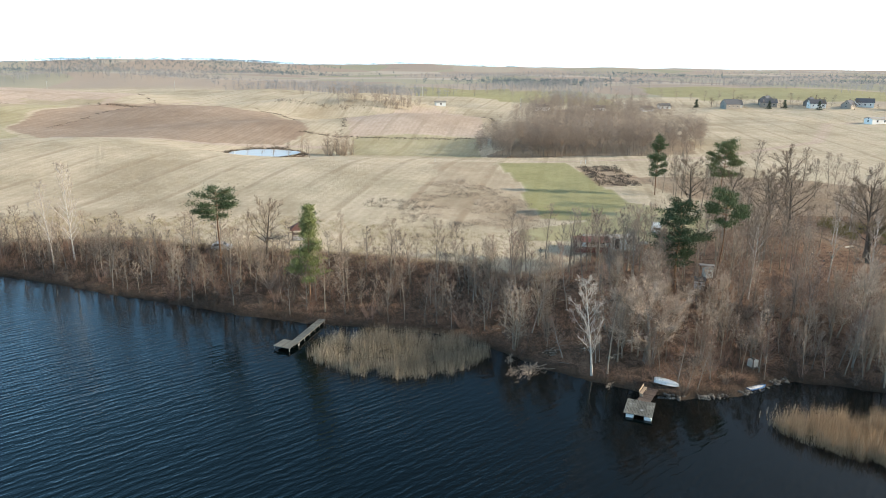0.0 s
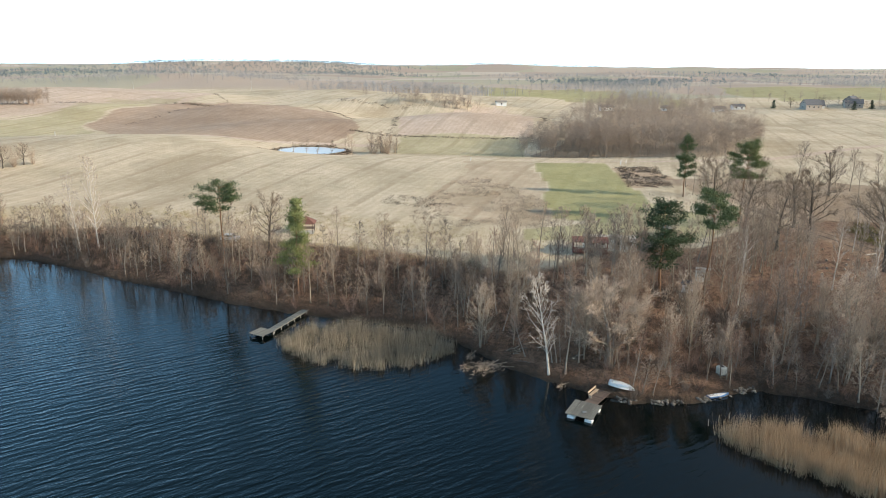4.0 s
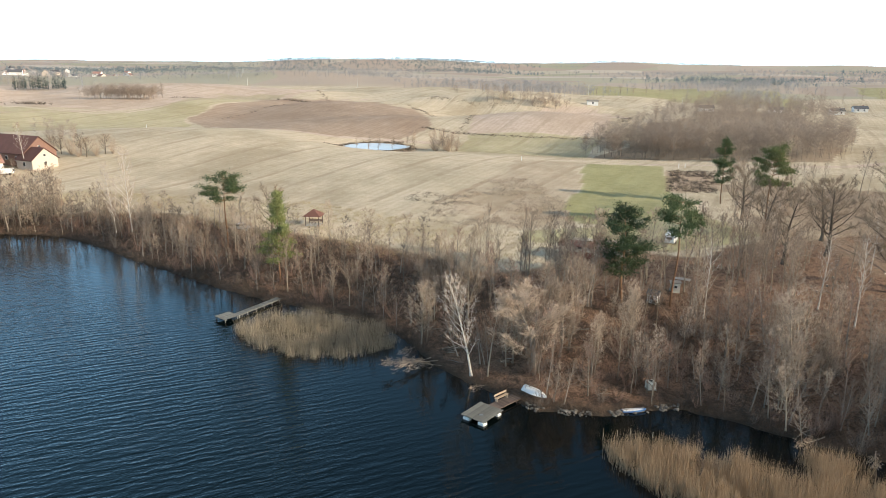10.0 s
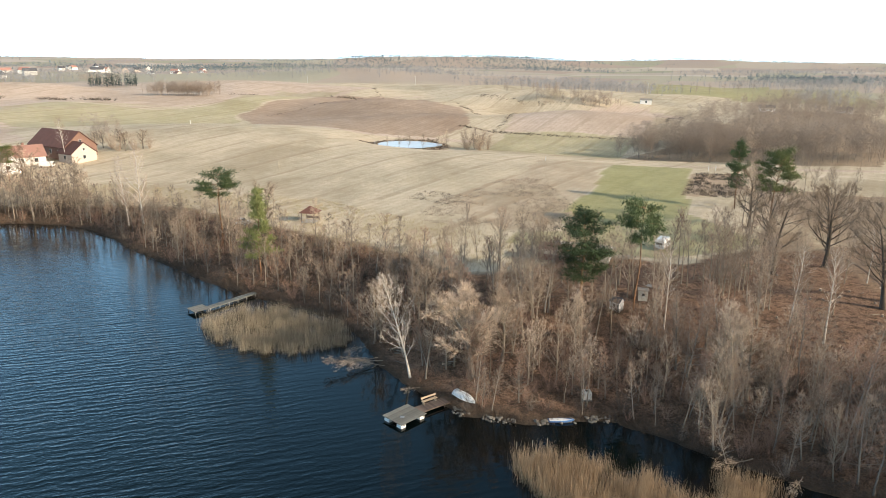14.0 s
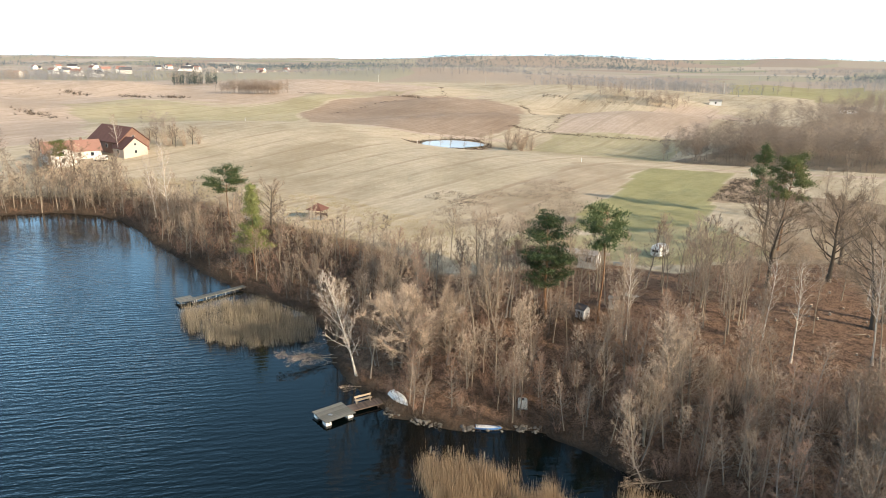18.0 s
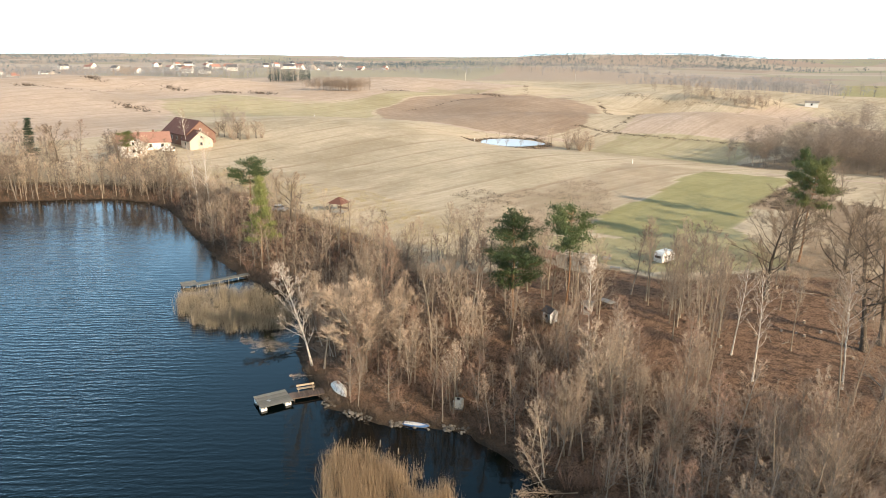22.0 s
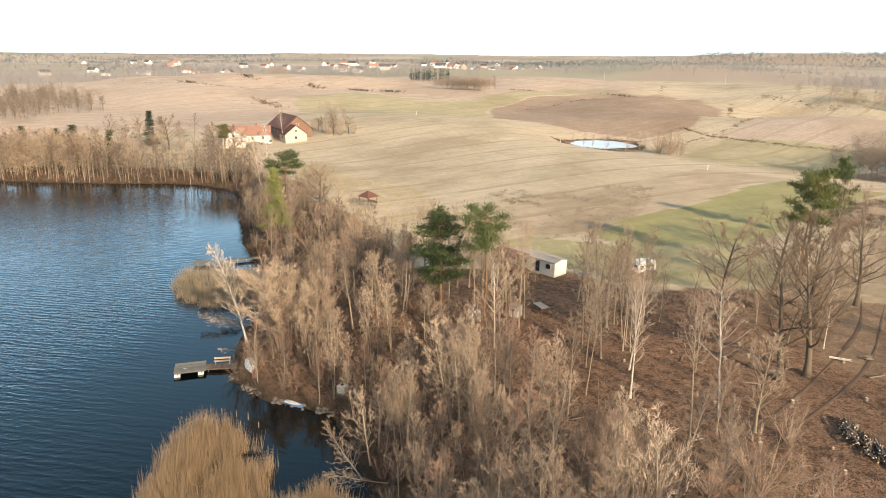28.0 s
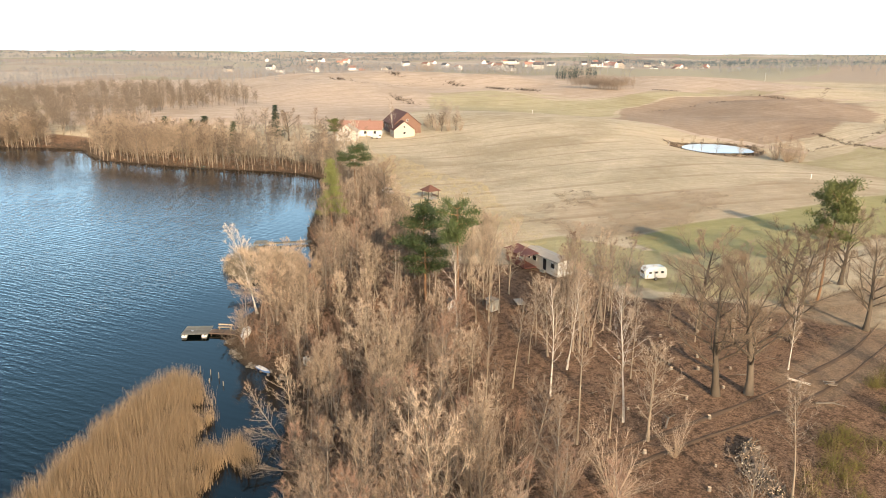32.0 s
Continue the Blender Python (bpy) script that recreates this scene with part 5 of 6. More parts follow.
thicket("field_margin", "dark dry weeds along the edges of fields", np.concatenate([
    along(rng, [(-64, 312), (-45, 307), (-19, 307), (4, 309), (18, 312)], 160, 0.7), along(rng, [(-50, 290), (-46, 320), (-50, 352), (-86, 388), (-120, 450)], 170, 0.8),
    along(rng, [(-194, 331), (-186, 400), (-182, 465), (-236, 549)], 130, 1.0), along(rng, [(24, 314), (24, 380), (24, 440)], 100, 1.0),
    along(rng, [(-86, 256), (-84, 268), (-76, 281), (-64, 284)], 120, 1.2), along(rng, [(-475, 203), (-381, 234), (-421, 307)], 90, 2.0),
    along(rng, [(-110, 468), (-75, 460), (-30, 464)], 120, 1.5)]), 0.25, 0.9, 20, "brush", 21, 0.035, 0.6)
far_trees("far_wood", "dense bare alder wood beyond the green field", np.concatenate([
    spots(rng, 330, [(12, 272), (98, 266), (112, 300), (30, 310), (14, 290)]), spots(rng, 330, [(26, 300), (112, 300), (130, 420), (140, 520), (80, 600), (58, 480), (40, 400)])]), 8, 15, "far_wood", 11, 100, 0.04, 0.3)
far_trees("far_wood", "brown bare woods behind the lake's end", np.concatenate([
    spots(rng, 950, [(-345, -60), (-228, -10), (-216, 50), (-226, 64), (-290, 92), (-330, 150), (-430, 140), (-430, -60)]), spots(rng, 50, [(-228, 0), (-218, 5), (-209, 36), (-220, 40)])]), 7, 13, "brown_wood", 12, 70, 0.07, 0.3)
far_trees("shore_wood", "dense bare trees crowding the far shore", spots(rng, 420, FAR_SHORE, lambda x, y: depth_between(0.1, 12)(x, y) & ~((x < -180) & (y > 40)) & (x < -130)), 7, 16, "pale_twig", 19, 70, 0.042, 0.3)
far_trees("far_copse", "bushy bare trees on the low mound", np.concatenate([spots(rng, 30, [(-60, 462), (-20, 462), (-15, 474), (-60, 470)]), spots(rng, 12, [(-110, 480), (-60, 484), (-70, 490)])]), 4, 8, "far_wood", 20, 50, 0.06, 0.35)
far_trees("far_copse", "small bare copse on the rolling field", np.concatenate([
    spots(rng, 210, [(-314, 368), (-268, 378), (-270, 396), (-308, 386)]), spots(rng, 50, [(-600, 560), (-540, 530), (-530, 570), (-590, 600)]), spots(rng, 40, [(-70, 462), (-20, 462), (-15, 474), (-70, 470)]),
    spots(rng, 30, [(-520, 330), (-480, 320), (-470, 335), (-520, 350)]), spots(rng, 14, [(-175, 190), (-150, 200), (-160, 205)])]), 6, 11, "far_wood", 13, 60, 0.06)
far_trees("far_copse", "dark pines on the rolling field, slightly paled with painted haze", spots(rng, 70, [(-478, 466), (-462, 470), (-448, 494), (-458, 508), (-476, 484)]), 10, 16, "far_pine", 14, 30, 0.09, 0.2, True)


def belt(g, az0, az1, dist, deep, n):
    """Places in a strip seen from the lake, between two bearings."""
    a, r = np.radians((az0 + az1) / 2 + (az1 - az0) * np.clip(g.normal(0, 0.3, n), -0.8, 0.8)), dist + g.normal(0, deep, n) + 0.06 * dist * np.sin(g.uniform(az0, az1, 1) + np.linspace(0, 3, n))
    return np.stack([r * np.sin(a), r * np.cos(a)], 1)


def wood_edges(g, count, lo, hi):
    """Places of the closed front rows of many woods in the wide far country, each wood strewn along its edge."""
    out = []
    for _ in range(count):
        az, r = radians(g.uniform(-104, 46)), math.exp(g.uniform(math.log(lo), math.log(hi)))
        wide, tilt = g.uniform(70, 260) * (0.6 + r / 2500), g.normal(0, 0.3)
        n = int(wide / 2.2)
        u, v = g.uniform(-wide, wide, n), np.abs(g.normal(0, 14, n))
        v = v + 12 * np.sin(u / 37 + az * 9)
        a = az + tilt
        x, y = r * math.sin(az) + u * math.cos(a) + v * math.sin(a), r * math.cos(az) - u * math.sin(a) + v * math.cos(a)
        ok = shore_distance(x, y) > 100
        out.append(np.stack([x[ok], y[ok]], 1))
    return np.concatenate(out)


far_trees("far_wood", "distant leafless woods on low hills, greyed with painted haze", wood_edges(rng, 55, 900, 3800), 6, 10, "grey_wood", 31, 20, 0.34, 0.4)
far_trees("far_wood", "distant evergreen woods on low hills, paled with painted haze", wood_edges(rng, 20, 1700, 3900), 8, 12, "blue_wood", 32, 20, 0.34, 0.4, True)
bare = [belt(rng, -11, -1.5, 690, 18, 260), belt(rng, -17, -9, 760, 16, 120), belt(rng, -34, -18, 860, 20, 170), belt(rng, 3, 13, 980, 40, 240), belt(rng, 17, 34, 1250, 40, 260), belt(rng, 8, 12, 640, 18, 90)]
pines = [belt(rng, 1.5, 12, 1180, 40, 260), belt(rng, -32, -21, 2500, 140, 1100), belt(rng, -20, -11, 2600, 130, 1000), belt(rng, -98, -66, 1900, 90, 700), belt(rng, 24, 40, 2600, 90, 240)]
for i in range(34):
    az, r = rng.uniform(-102, 42), rng.uniform(800, 3300)
    w = rng.uniform(3, 9)
    (bare if rng.random() < 0.78 else pines).append(belt(rng, az - w, az + w, r, 0.03 * r, int(30 * w * r / 1800)))
for i in range(6):
    bare.append(belt(rng, -100 + 8 * i, -88 + 8 * i, 620 + 130 * (i % 3), 30, 150))
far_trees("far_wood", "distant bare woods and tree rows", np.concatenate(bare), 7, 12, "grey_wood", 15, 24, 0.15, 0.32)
far_trees("far_wood", "distant pine woods on low hills, paled with painted haze", np.concatenate(pines), 7, 12.5, "blue_wood", 16, 20, 0.36, 0.4, True)
far_trees("tree_row", "row of bare roadside trees across green fields", np.concatenate([np.stack([np.linspace(-30, 110, 13), np.linspace(705, 640, 13) + rng.normal(0, 3, 13)], 1), np.stack([np.linspace(150, 260, 9), np.linspace(620, 640, 9)], 1)]), 9, 14, "far_wood", 17, 34, 0.12, 0.28)
# ---- things on the water and the shore ----
def plank_deck(parent, length, width, z, n, look_, at=(0, 0)):
    """Boards side by side along x, each a part, with two bearers below."""
    gap = length / n
    bm = box((gap - 0.025, width, 0.05), bevel=0.006)
    me = bpy.data.meshes.new("plank")
    bm.to_mesh(me)
    bm.free()
    me.materials.append(M[look_])
    g = np.random.default_rng(int(length * 100))
    for i in range(n):
        ob = part("plank", me, None, parent)
        ob.matrix_basis = pose(at[0] - length / 2 + (i + 0.5) * gap, at[1] + g.uniform(-0.03, 0.03), z + g.uniform(-0.008, 0.008), 0, 0, g.uniform(-0.4, 0.4))
    for s in (-1, 1):
        part("bearer", box((length, 0.12, 0.16), (at[0], at[1] + s * width * 0.38, z - 0.11), bevel=0.01), look_, parent)


raft = thing("floating_dock", "square grey plank float moored to the bank on white blocks", "dock", pose(22.85, 72.65, 0, 0, 0, -21.5))
plank_deck(raft, 3.2, 3.8, 0.48, 20, "dark_plank")
for x, y in ((-0.9, -1.5), (1.1, -1.5), (-0.9, 1.3), (1.1, 1.3)):
    part("float_block", box((0.85, 0.7, 0.42), (x, y, 0.1), bevel=0.05), "white", raft, "white foam float block")
part("mooring_plate", box((0.45, 0.3, 0.05), (0.3, -0.6, 0.53), (0, 0, 35), 0.01), "steel", raft)
ramp_ = thing("gangway", "brown plank gangway from the float to the bank", "gangway", pose(24.75, 76.05, 0, 0, 0, 60))
plank_deck(ramp_, 4.0, 1.5, 0.43, 22, "brown_plank")
for x in (-1.6, 1.3):
    for y in (-0.65, 0.65):
        part("post", rod((x, y, -0.9), (x, y, 0.38), 0.06, 0.06), "brown_plank", ramp_)
bench = thing("bench", "tan wooden bench with a plank back on the gangway", "bench", pose(24.25, 76.35, 0.46, 0, 0, 60))
part("seat", box((2.1, 0.38, 0.06), (0, 0, 0.42), bevel=0.01), "new_plank", bench)
part("backrest", box((2.1, 0.05, 0.22), (0, 0.22, 0.72), (-12, 0, 0), 0.01), "new_plank", bench)
for x in (-0.85, 0.85):
    part("leg", box((0.07, 0.34, 0.42), (x, 0, 0.2), bevel=0.008), "new_plank", bench)
    part("back_post", box((0.07, 0.06, 0.8), (x, 0.2, 0.42), (-8, 0, 0), 0.008), "new_plank", bench)

jetty = thing("jetty", "long grey plank jetty with a square end among reeds", "jetty", pose(-21.7, 90.2, 0, 0, 0, -22))
plank_deck(jetty, 2.7, 2.6, 0.55, 17, "dark_plank")
for x, y in ((-1.2, -1.1), (1.2, -1.1), (-1.2, 1.1), (1.2, 1.1)):
    part("post", rod((x, y, -1.2), (x, y, 0.5), 0.07, 0.06), "plank", jetty)
pier = thing("jetty_walkway", "narrow grey plank walkway of a jetty on posts", "jetty", pose(-19.5, 95.6, 0, 0, 0, 76))
plank_deck(pier, 9.4, 1.15, 0.55, 52, "dark_plank")
for i in range(6):
    for y in (-0.5, 0.5):
        part("post", rod((-4.5 + i * 1.75, y, -0.9), (-4.5 + i * 1.75, y, 0.52), 0.06, 0.055), "plank", pier)


def hull_shape(length, width, deep, over=False):
    """A boat's shell with a transom stern, lofted along x, keel down."""
    n, m = 11, 9
    verts, faces = [], []
    for i in range(n):
        u = i / (n - 1)
        half = width / 2 * (1 - max(0, (u - 0.35) / 0.65) ** 2.2) * (0.86 + 0.14 * min(1, u / 0.3))
        keel = -deep * (1 - max(0, (u - 0.55) / 0.45) ** 2 * 0.75)
        for j in range(m):
            a = math.pi * j / (m - 1)
            verts.append((u * length - length / 2, -half * math.cos(a) * (1 if 0 < j < m - 1 else 1.04), keel * math.sin(a) ** 0.7 if 0 < j < m - 1 else 0.12 * u * u))
    k = len(verts)
    inner = [(x * 0.975, y * 0.93, z + 0.04) for x, y, z in verts]
    for i in range(n - 1):
        for j in range(m - 1):
            a = i * m + j
            faces.append((a, a + m, a + m + 1, a + 1))
            faces.append((k + a + 1, k + a + m + 1, k + a + m, k + a))
        for j in (0, m - 1):
            a = i * m + j
            faces.append((a, k + a, k + a + m, a + m))
    faces.append(tuple(range(m)))
    faces.append(tuple(range(k + m - 1, k - 1, -1)))
    return verts + inner, faces


boat = thing("rowing_boat", "small white rowing boat turned over on the bank", "boat", pose(27.8, 78.6, ground(27.8, 78.6) + 0.42, 180, 4, -20))
part("hull", mesh_of("hull", *hull_shape(3.1, 1.35, 0.45), "white", False), None, boat)
part("keel", box((2.3, 0.05, 0.07), (-0.25, 0, -0.44), bevel=0.01), "grime", boat)
part("transom", box((0.05, 1.1, 0.32), (-1.53, 0, -0.14), bevel=0.01), "grime", boat)
kayak = thing("kayak", "slim blue and white boat at the water's edge", "boat", pose(39.1, 78.9, 0.22, 0, 0, 22))
part("hull", mesh_of("hull", *hull_shape(2.9, 0.75, 0.28), "blue", False), None, kayak)
part("deck", hull([(-1.3, -0.3), (0.2, -0.33), (1.2, -0.1), (1.2, 0.1), (0.2, 0.33), (-1.3, 0.3)], 0.0, 0.06), "white", kayak)
tank = thing("water_tank", "square white plastic tank on leafy ground", "tank", pose(40.8, 84.3, ground(40.8, 84.3), 0, 0, 25))
part("body", box((1.05, 1.05, 1.0), (0, 0, 0.56), bevel=0.12), "grime", tank)
part("lid", rod((0, 0, 1.06), (0, 0, 1.12), 0.2, 0.18, 14), "dark", tank)
part("pallet", box((1.15, 1.15, 0.12), (0, 0, 0.06), bevel=0.01), "plank", tank)

for x, y, turn, s in ((13.6, 84.6, 228, 0.8), (12.6, 85.2, 250, 0.6), (14.6, 83.4, 205, 0.5), (9.5, 88.0, 262, 0.45), (21.5, 79.6, 240, 0.28), (58.5, 78.5, 235, 0.6), (63, 77, 255, 0.5)):
    tagged(copy_thing(ASH[0], pose(x, y, 0.35, 0, 0, turn) @ pose(0, 0, 0, 0, 84, 0) @ Matrix.Scale(s, 4)), "fallen bare branch lying in the shallow water", "fallen branch", "fallen branches")


def stone_mesh(seed):
    g = np.random.default_rng(seed)
    bm = bmesh.new()
    bmesh.ops.create_icosphere(bm, subdivisions=2, radius=1)
    for v in bm.verts:
        v.co = Vector((v.co.x * 1.2, v.co.y * 0.9, v.co.z * 0.65)) * (1 + 0.22 * noise.noise(v.co * 1.4 + Vector((seed * 3.1, 0, 0))))
    me = bpy.data.meshes.new("shore_stone")
    bm.to_mesh(me)
    bm.free()
    me.materials.append(M["stone"])
    return me


STONES = [stone_mesh(i) for i in range(4)]
for x, y in scatter(rng, 110, [(27, 73), (44, 73), (44, 83), (27, 79)], 0.2, lambda x, y: depth_between(-0.4, 0.7)(x, y) & (waves(x, y, 0.9, 13) > -0.1)):
    ob = new("shore_stone", STONES[int(rng.integers(4))])
    s = rng.uniform(0.08, 0.24)
    ob.matrix_basis = pose(x, y, max(ground(x, y), 0) + s * 0.15, rng.uniform(-20, 20), rng.uniform(-20, 20), rng.uniform(0, 360)) @ Matrix.Scale(s, 4)
    tagged(ob, "rounded grey stone at the water's edge", "stone", "stones along the shore")
for x, y in ((37.6, 72.6), (38.9, 73.4), (36.2, 71.5), (41.2, 73.6), (39.8, 72.2)):
    ob = new("stake", mesh_of("stake", *tubes([(0, 0, -1.0, rng.uniform(-0.1, 0.1), 0.05, rng.uniform(0.5, 0.9), 0.05, 0.04)], 6), "pale_bark"))
    ob.location = (x, y, 0)
    tagged(ob, "thin pale wooden stake standing in the water", "stake", "stakes in the shallows")


# ---- the camp ----
def window_on(parent, x, y, z, w, h, turn=0):
    """A framed pane set into a wall that faces -y before the turn."""
    fr = part("window", box((w + 0.12, 0.08, h + 0.12), bevel=0.01), "white", parent)
    fr.matrix_basis = pose(x, y, z, 0, 0, turn)
    pn = part("pane", box((w, 0.04, h)), "pane", fr)
    pn.location = (0, -0.035, 0)
    return fr


home = thing("mobile_home", "long cream mobile home with a grey low-pitched roof", "mobile home", pose(31.2, 126.7, ground(31.2, 126.7), 0, 0, 2))
part("body", gable_body(9.4, 2.9, 2.35, 0.3), "grime", home)
part("roof", gable_roof(9.4, 2.9, 2.37, 0.3, 0.08, 0.15), "felt", home)
# Whiter skin than the cream walls: the sun on this end is painted in.
part("end_panel", hull([(-1.4, 0.35), (1.4, 0.35), (1.4, 2.3), (0, 2.6), (-1.4, 2.3)], 0, 0.03), "white", home, "end wall painted whiter for the sun on it").matrix_basis = pose(4.705, 0, 0, 90, 0, 90)
part("skirt", box((9.3, 2.8, 0.36), (0, 0, 0.1)), "dark", home)
for x in (-3.4, -1.6, 3.4):
    window_on(home, x, -1.46, 1.55, 0.95, 0.75)
part("door", box((0.8, 0.06, 1.85), (1.2, -1.47, 1.25), bevel=0.01), "pane", home)
part("step", box((1.0, 0.6, 0.25), (1.2, -1.8, 0.12), bevel=0.01), "plank", home)
porch = thing("veranda", "red-brown boarded veranda leaning on a mobile home", "veranda", pose(27.4, 123.9, ground(27.4, 123.9)))
part("floor_deck", box((6.2, 2.3, 0.14), (0, 0, 0.28), bevel=0.01), "red_plank", porch)
part("roof", box((6.6, 2.8, 0.08), (0, 0, 2.45), (9, 0, 0), 0.01), "red_plank", porch)
for x in (-3, -1, 1, 3):
    part("post", box((0.12, 0.12, 2.1), (x, -1.1, 1.3), bevel=0.01), "red_plank", porch)
for i in range(30):
    part("board", box((0.16, 0.03, 0.8), (-3.0 + i * 0.205, -1.13, 0.75), bevel=0.004), "red_plank", porch)
part("rail", box((6.2, 0.07, 0.08), (0, -1.13, 1.18), bevel=0.01), "red_plank", porch)
part("side_wall", box((0.06, 2.3, 2.0), (-3.05, 0, 1.3), bevel=0.01), "red_plank", porch)

van = thing("caravan", "white touring caravan parked by the green field", "caravan", pose(43.4, 138.0, ground(43.4, 138.0), 0, 0, 78) @ Matrix.Scale(0.84, 4))
bm = bmesh.new()
prof = [(-2.15, 0.45), (2.05, 0.45), (2.2, 0.9), (2.15, 1.9), (1.75, 2.5), (-1.7, 2.55), (-2.15, 2.0), (-2.25, 1.0)]
va, vb = [bm.verts.new((x, -1.02, z)) for x, z in prof], [bm.verts.new((x, 1.02, z)) for x, z in prof]
bm.faces.new(va), bm.faces.new(vb[::-1])
for i in range(8):
    bm.faces.new((va[i], vb[i], vb[(i + 1) % 8], va[(i + 1) % 8]))
bmesh.ops.recalc_face_normals(bm, faces=bm.faces)
bmesh.ops.bevel(bm, geom=bm.edges[:], offset=0.07, segments=2, affect="EDGES")
part("body", bm, "white", van)
for x in (-1.2, 0.0, 1.2):
    window_on(van, x, -1.03, 1.6, 0.6, 0.38)
window_on(van, -0.8, 1.03, 1.6, 0.75, 0.5, 180)
part("door", box((0.6, 0.04, 1.65), (0.9, 1.04, 1.4), bevel=0.01), "grime", van)
window_on(van, -2.22, 0, 1.6, 1.3, 0.5, -90)
part("roof_hatch", box((0.7, 0.6, 0.12), (0.2, 0, 2.6), bevel=0.03), "grime", van)
part("drawbar", box((1.1, 0.12, 0.1), (-2.7, 0, 0.45), bevel=0.02), "steel", van)
for y in (-0.95, 0.95):
    w = part("wheel", rod((0, y - 0.09, 0.32), (0, y + 0.09, 0.32), 0.32, 0.32, 18), "dark", van)
    part("rim", rod((0, y - 0.1, 0.32), (0, y + 0.1, 0.32), 0.18, 0.18, 14), "steel", w)


def hut(name, label, x, y, turn, l, w, h, rise, wall, roof):
    ob = thing(name, label, "shed", pose(x, y, ground(x, y), 0, 0, turn))
    part("wall", gable_body(l, w, h, rise), wall, ob)
    part("roof", gable_roof(l, w, h + 0.02, rise, 0.06, 0.15), roof, ob)
    window_on(ob, 0, -w / 2 - 0.01, h * 0.6, 0.4, 0.4)
    part("door", box((0.05, 0.6, h * 0.8), (l / 2 + 0.01, 0, h * 0.42), bevel=0.01), wall, ob)
    return ob


hut("garden_shed", "tiny white garden hut with a dark roof", 40.6, 104.9, -20, 1.5, 1.3, 1.35, 0.5, "white", "slate")
hut("garden_shed", "small cream box shed with a flat roof", 43.6, 109.6, 10, 1.3, 1.2, 1.5, 0.12, "grime", "felt")
cart = thing("garden_table", "low brown table under a grey sheet in the camp", "table", pose(44.8, 113.2, ground(44.8, 113.2), 0, 0, -15))
part("tabletop", box((2.4, 1.2, 0.08), (0, 0, 0.85), bevel=0.02), "felt", cart)
for x in (-1.0, 1.0):
    for y in (-0.45, 0.45):
        part("leg", box((0.09, 0.09, 0.82), (x, y, 0.41), bevel=0.01), "brown_plank", cart)
for x, y, l, w in ((38.5, 129.5, 1.6, 0.9), (35.0, 134.0, 1.4, 1.1)):
    ob = thing("pallet_stack", "low grey stack of boards beside the mobile home", "pallets", pose(x, y, ground(x, y), 0, 0, 20))
    for i in range(4):
        part("board_layer", box((l, w, 0.07), (0.03 * (i % 2), 0, 0.06 + i * 0.1), (0, 0, 3 * (i % 2)), 0.01), "plank", ob)

gaz = thing("gazebo", "small open gazebo with a dark red pyramid roof", "gazebo", pose(-28, 132, ground(-28, 132), 0, 0, 10))
bm = bmesh.new()
bmesh.ops.create_cone(bm, cap_ends=True, segments=4, radius1=2.7, radius2=0.1, depth=1.3, matrix=pose(0, 0, 2.75, 0, 0, 45))
part("roof", bm, "old_tile", gaz)
for x in (-1.4, 1.4):
    for y in (-1.4, 1.4):
        part("post", box((0.14, 0.14, 2.15), (x, y, 1.05), bevel=0.01), "brown_plank", gaz)
part("rail", box((2.8, 0.06, 0.5), (0, 1.4, 0.7), bevel=0.01), "brown_plank", gaz)
part("floor_deck", box((3.0, 3.0, 0.12), (0, 0, 0.06), bevel=0.01), "plank", gaz)

car = thing("car", "small silver blue hatchback parked on the grass", "car", pose(-41.6, 126.4, ground(-41.6, 126.4), 0, 0, 8))
bm = bmesh.new()
prof = [(-1.85, 0.35), (1.85, 0.35), (1.9, 0.7), (1.75, 0.88), (0.85, 0.95), (0.3, 1.42), (-1.1, 1.45), (-1.75, 0.98), (-1.9, 0.75)]
va, vb = [bm.verts.new((x, -0.8, z)) for x, z in prof], [bm.verts.new((x, 0.8, z)) for x, z in prof]
bm.faces.new(va), bm.faces.new(vb[::-1])
for i in range(9):
    bm.faces.new((va[i], vb[i], vb[(i + 1) % 9], va[(i + 1) % 9]))
bmesh.ops.recalc_face_normals(bm, faces=bm.faces)
bmesh.ops.bevel(bm, geom=bm.edges[:], offset=0.06, segments=2, affect="EDGES")
part("body", bm, "steel", car)
for y in (-0.81, 0.81):
    part("side_window", box((1.7, 0.03, 0.36), (-0.4, y, 1.17), bevel=0.01), "pane", car)
    for x in (-1.2, 1.2):
        w = part("wheel", rod((x, y - 0.08, 0.3), (x, y + 0.08, 0.3), 0.3, 0.3, 16), "dark", car)
        part("rim", rod((x, y - 0.09, 0.3), (x, y + 0.09, 0.3), 0.17, 0.17, 12), "steel", w)
part("windscreen", box((0.03, 1.35, 0.62), (0.6, 0, 1.2), (0, -49, 0), 0.01), "pane", car)

# ---- the wood's floor ----
def log_mesh(name, length, r, bark):
    bm = bmesh.new()
    bmesh.ops.create_cone(bm, cap_ends=True, segments=7, radius1=r, radius2=r * 0.9, depth=length, matrix=pose(0, 0, 0, 0, 90, 0))
    me = bpy.data.meshes.new(name)
    bm.to_mesh(me)
    bm.free()
    me.materials.append(M[bark]), me.materials.append(M["wood_cut"])
    for p in me.polygons:
        p.material_index = 1 if len(p.vertices) > 4 else 0
    return me


LOGS = [log_mesh("log", 1.0, 0.06, "oak_bark"), log_mesh("log", 1.1, 0.075, "bark"), log_mesh("log", 0.9, 0.05, "oak_bark")]
pile = thing("woodpile", "loose curved heap of cut firewood logs beside a track", "woodpile", pose(87.2, 110.8, ground(87.2, 110.8)))
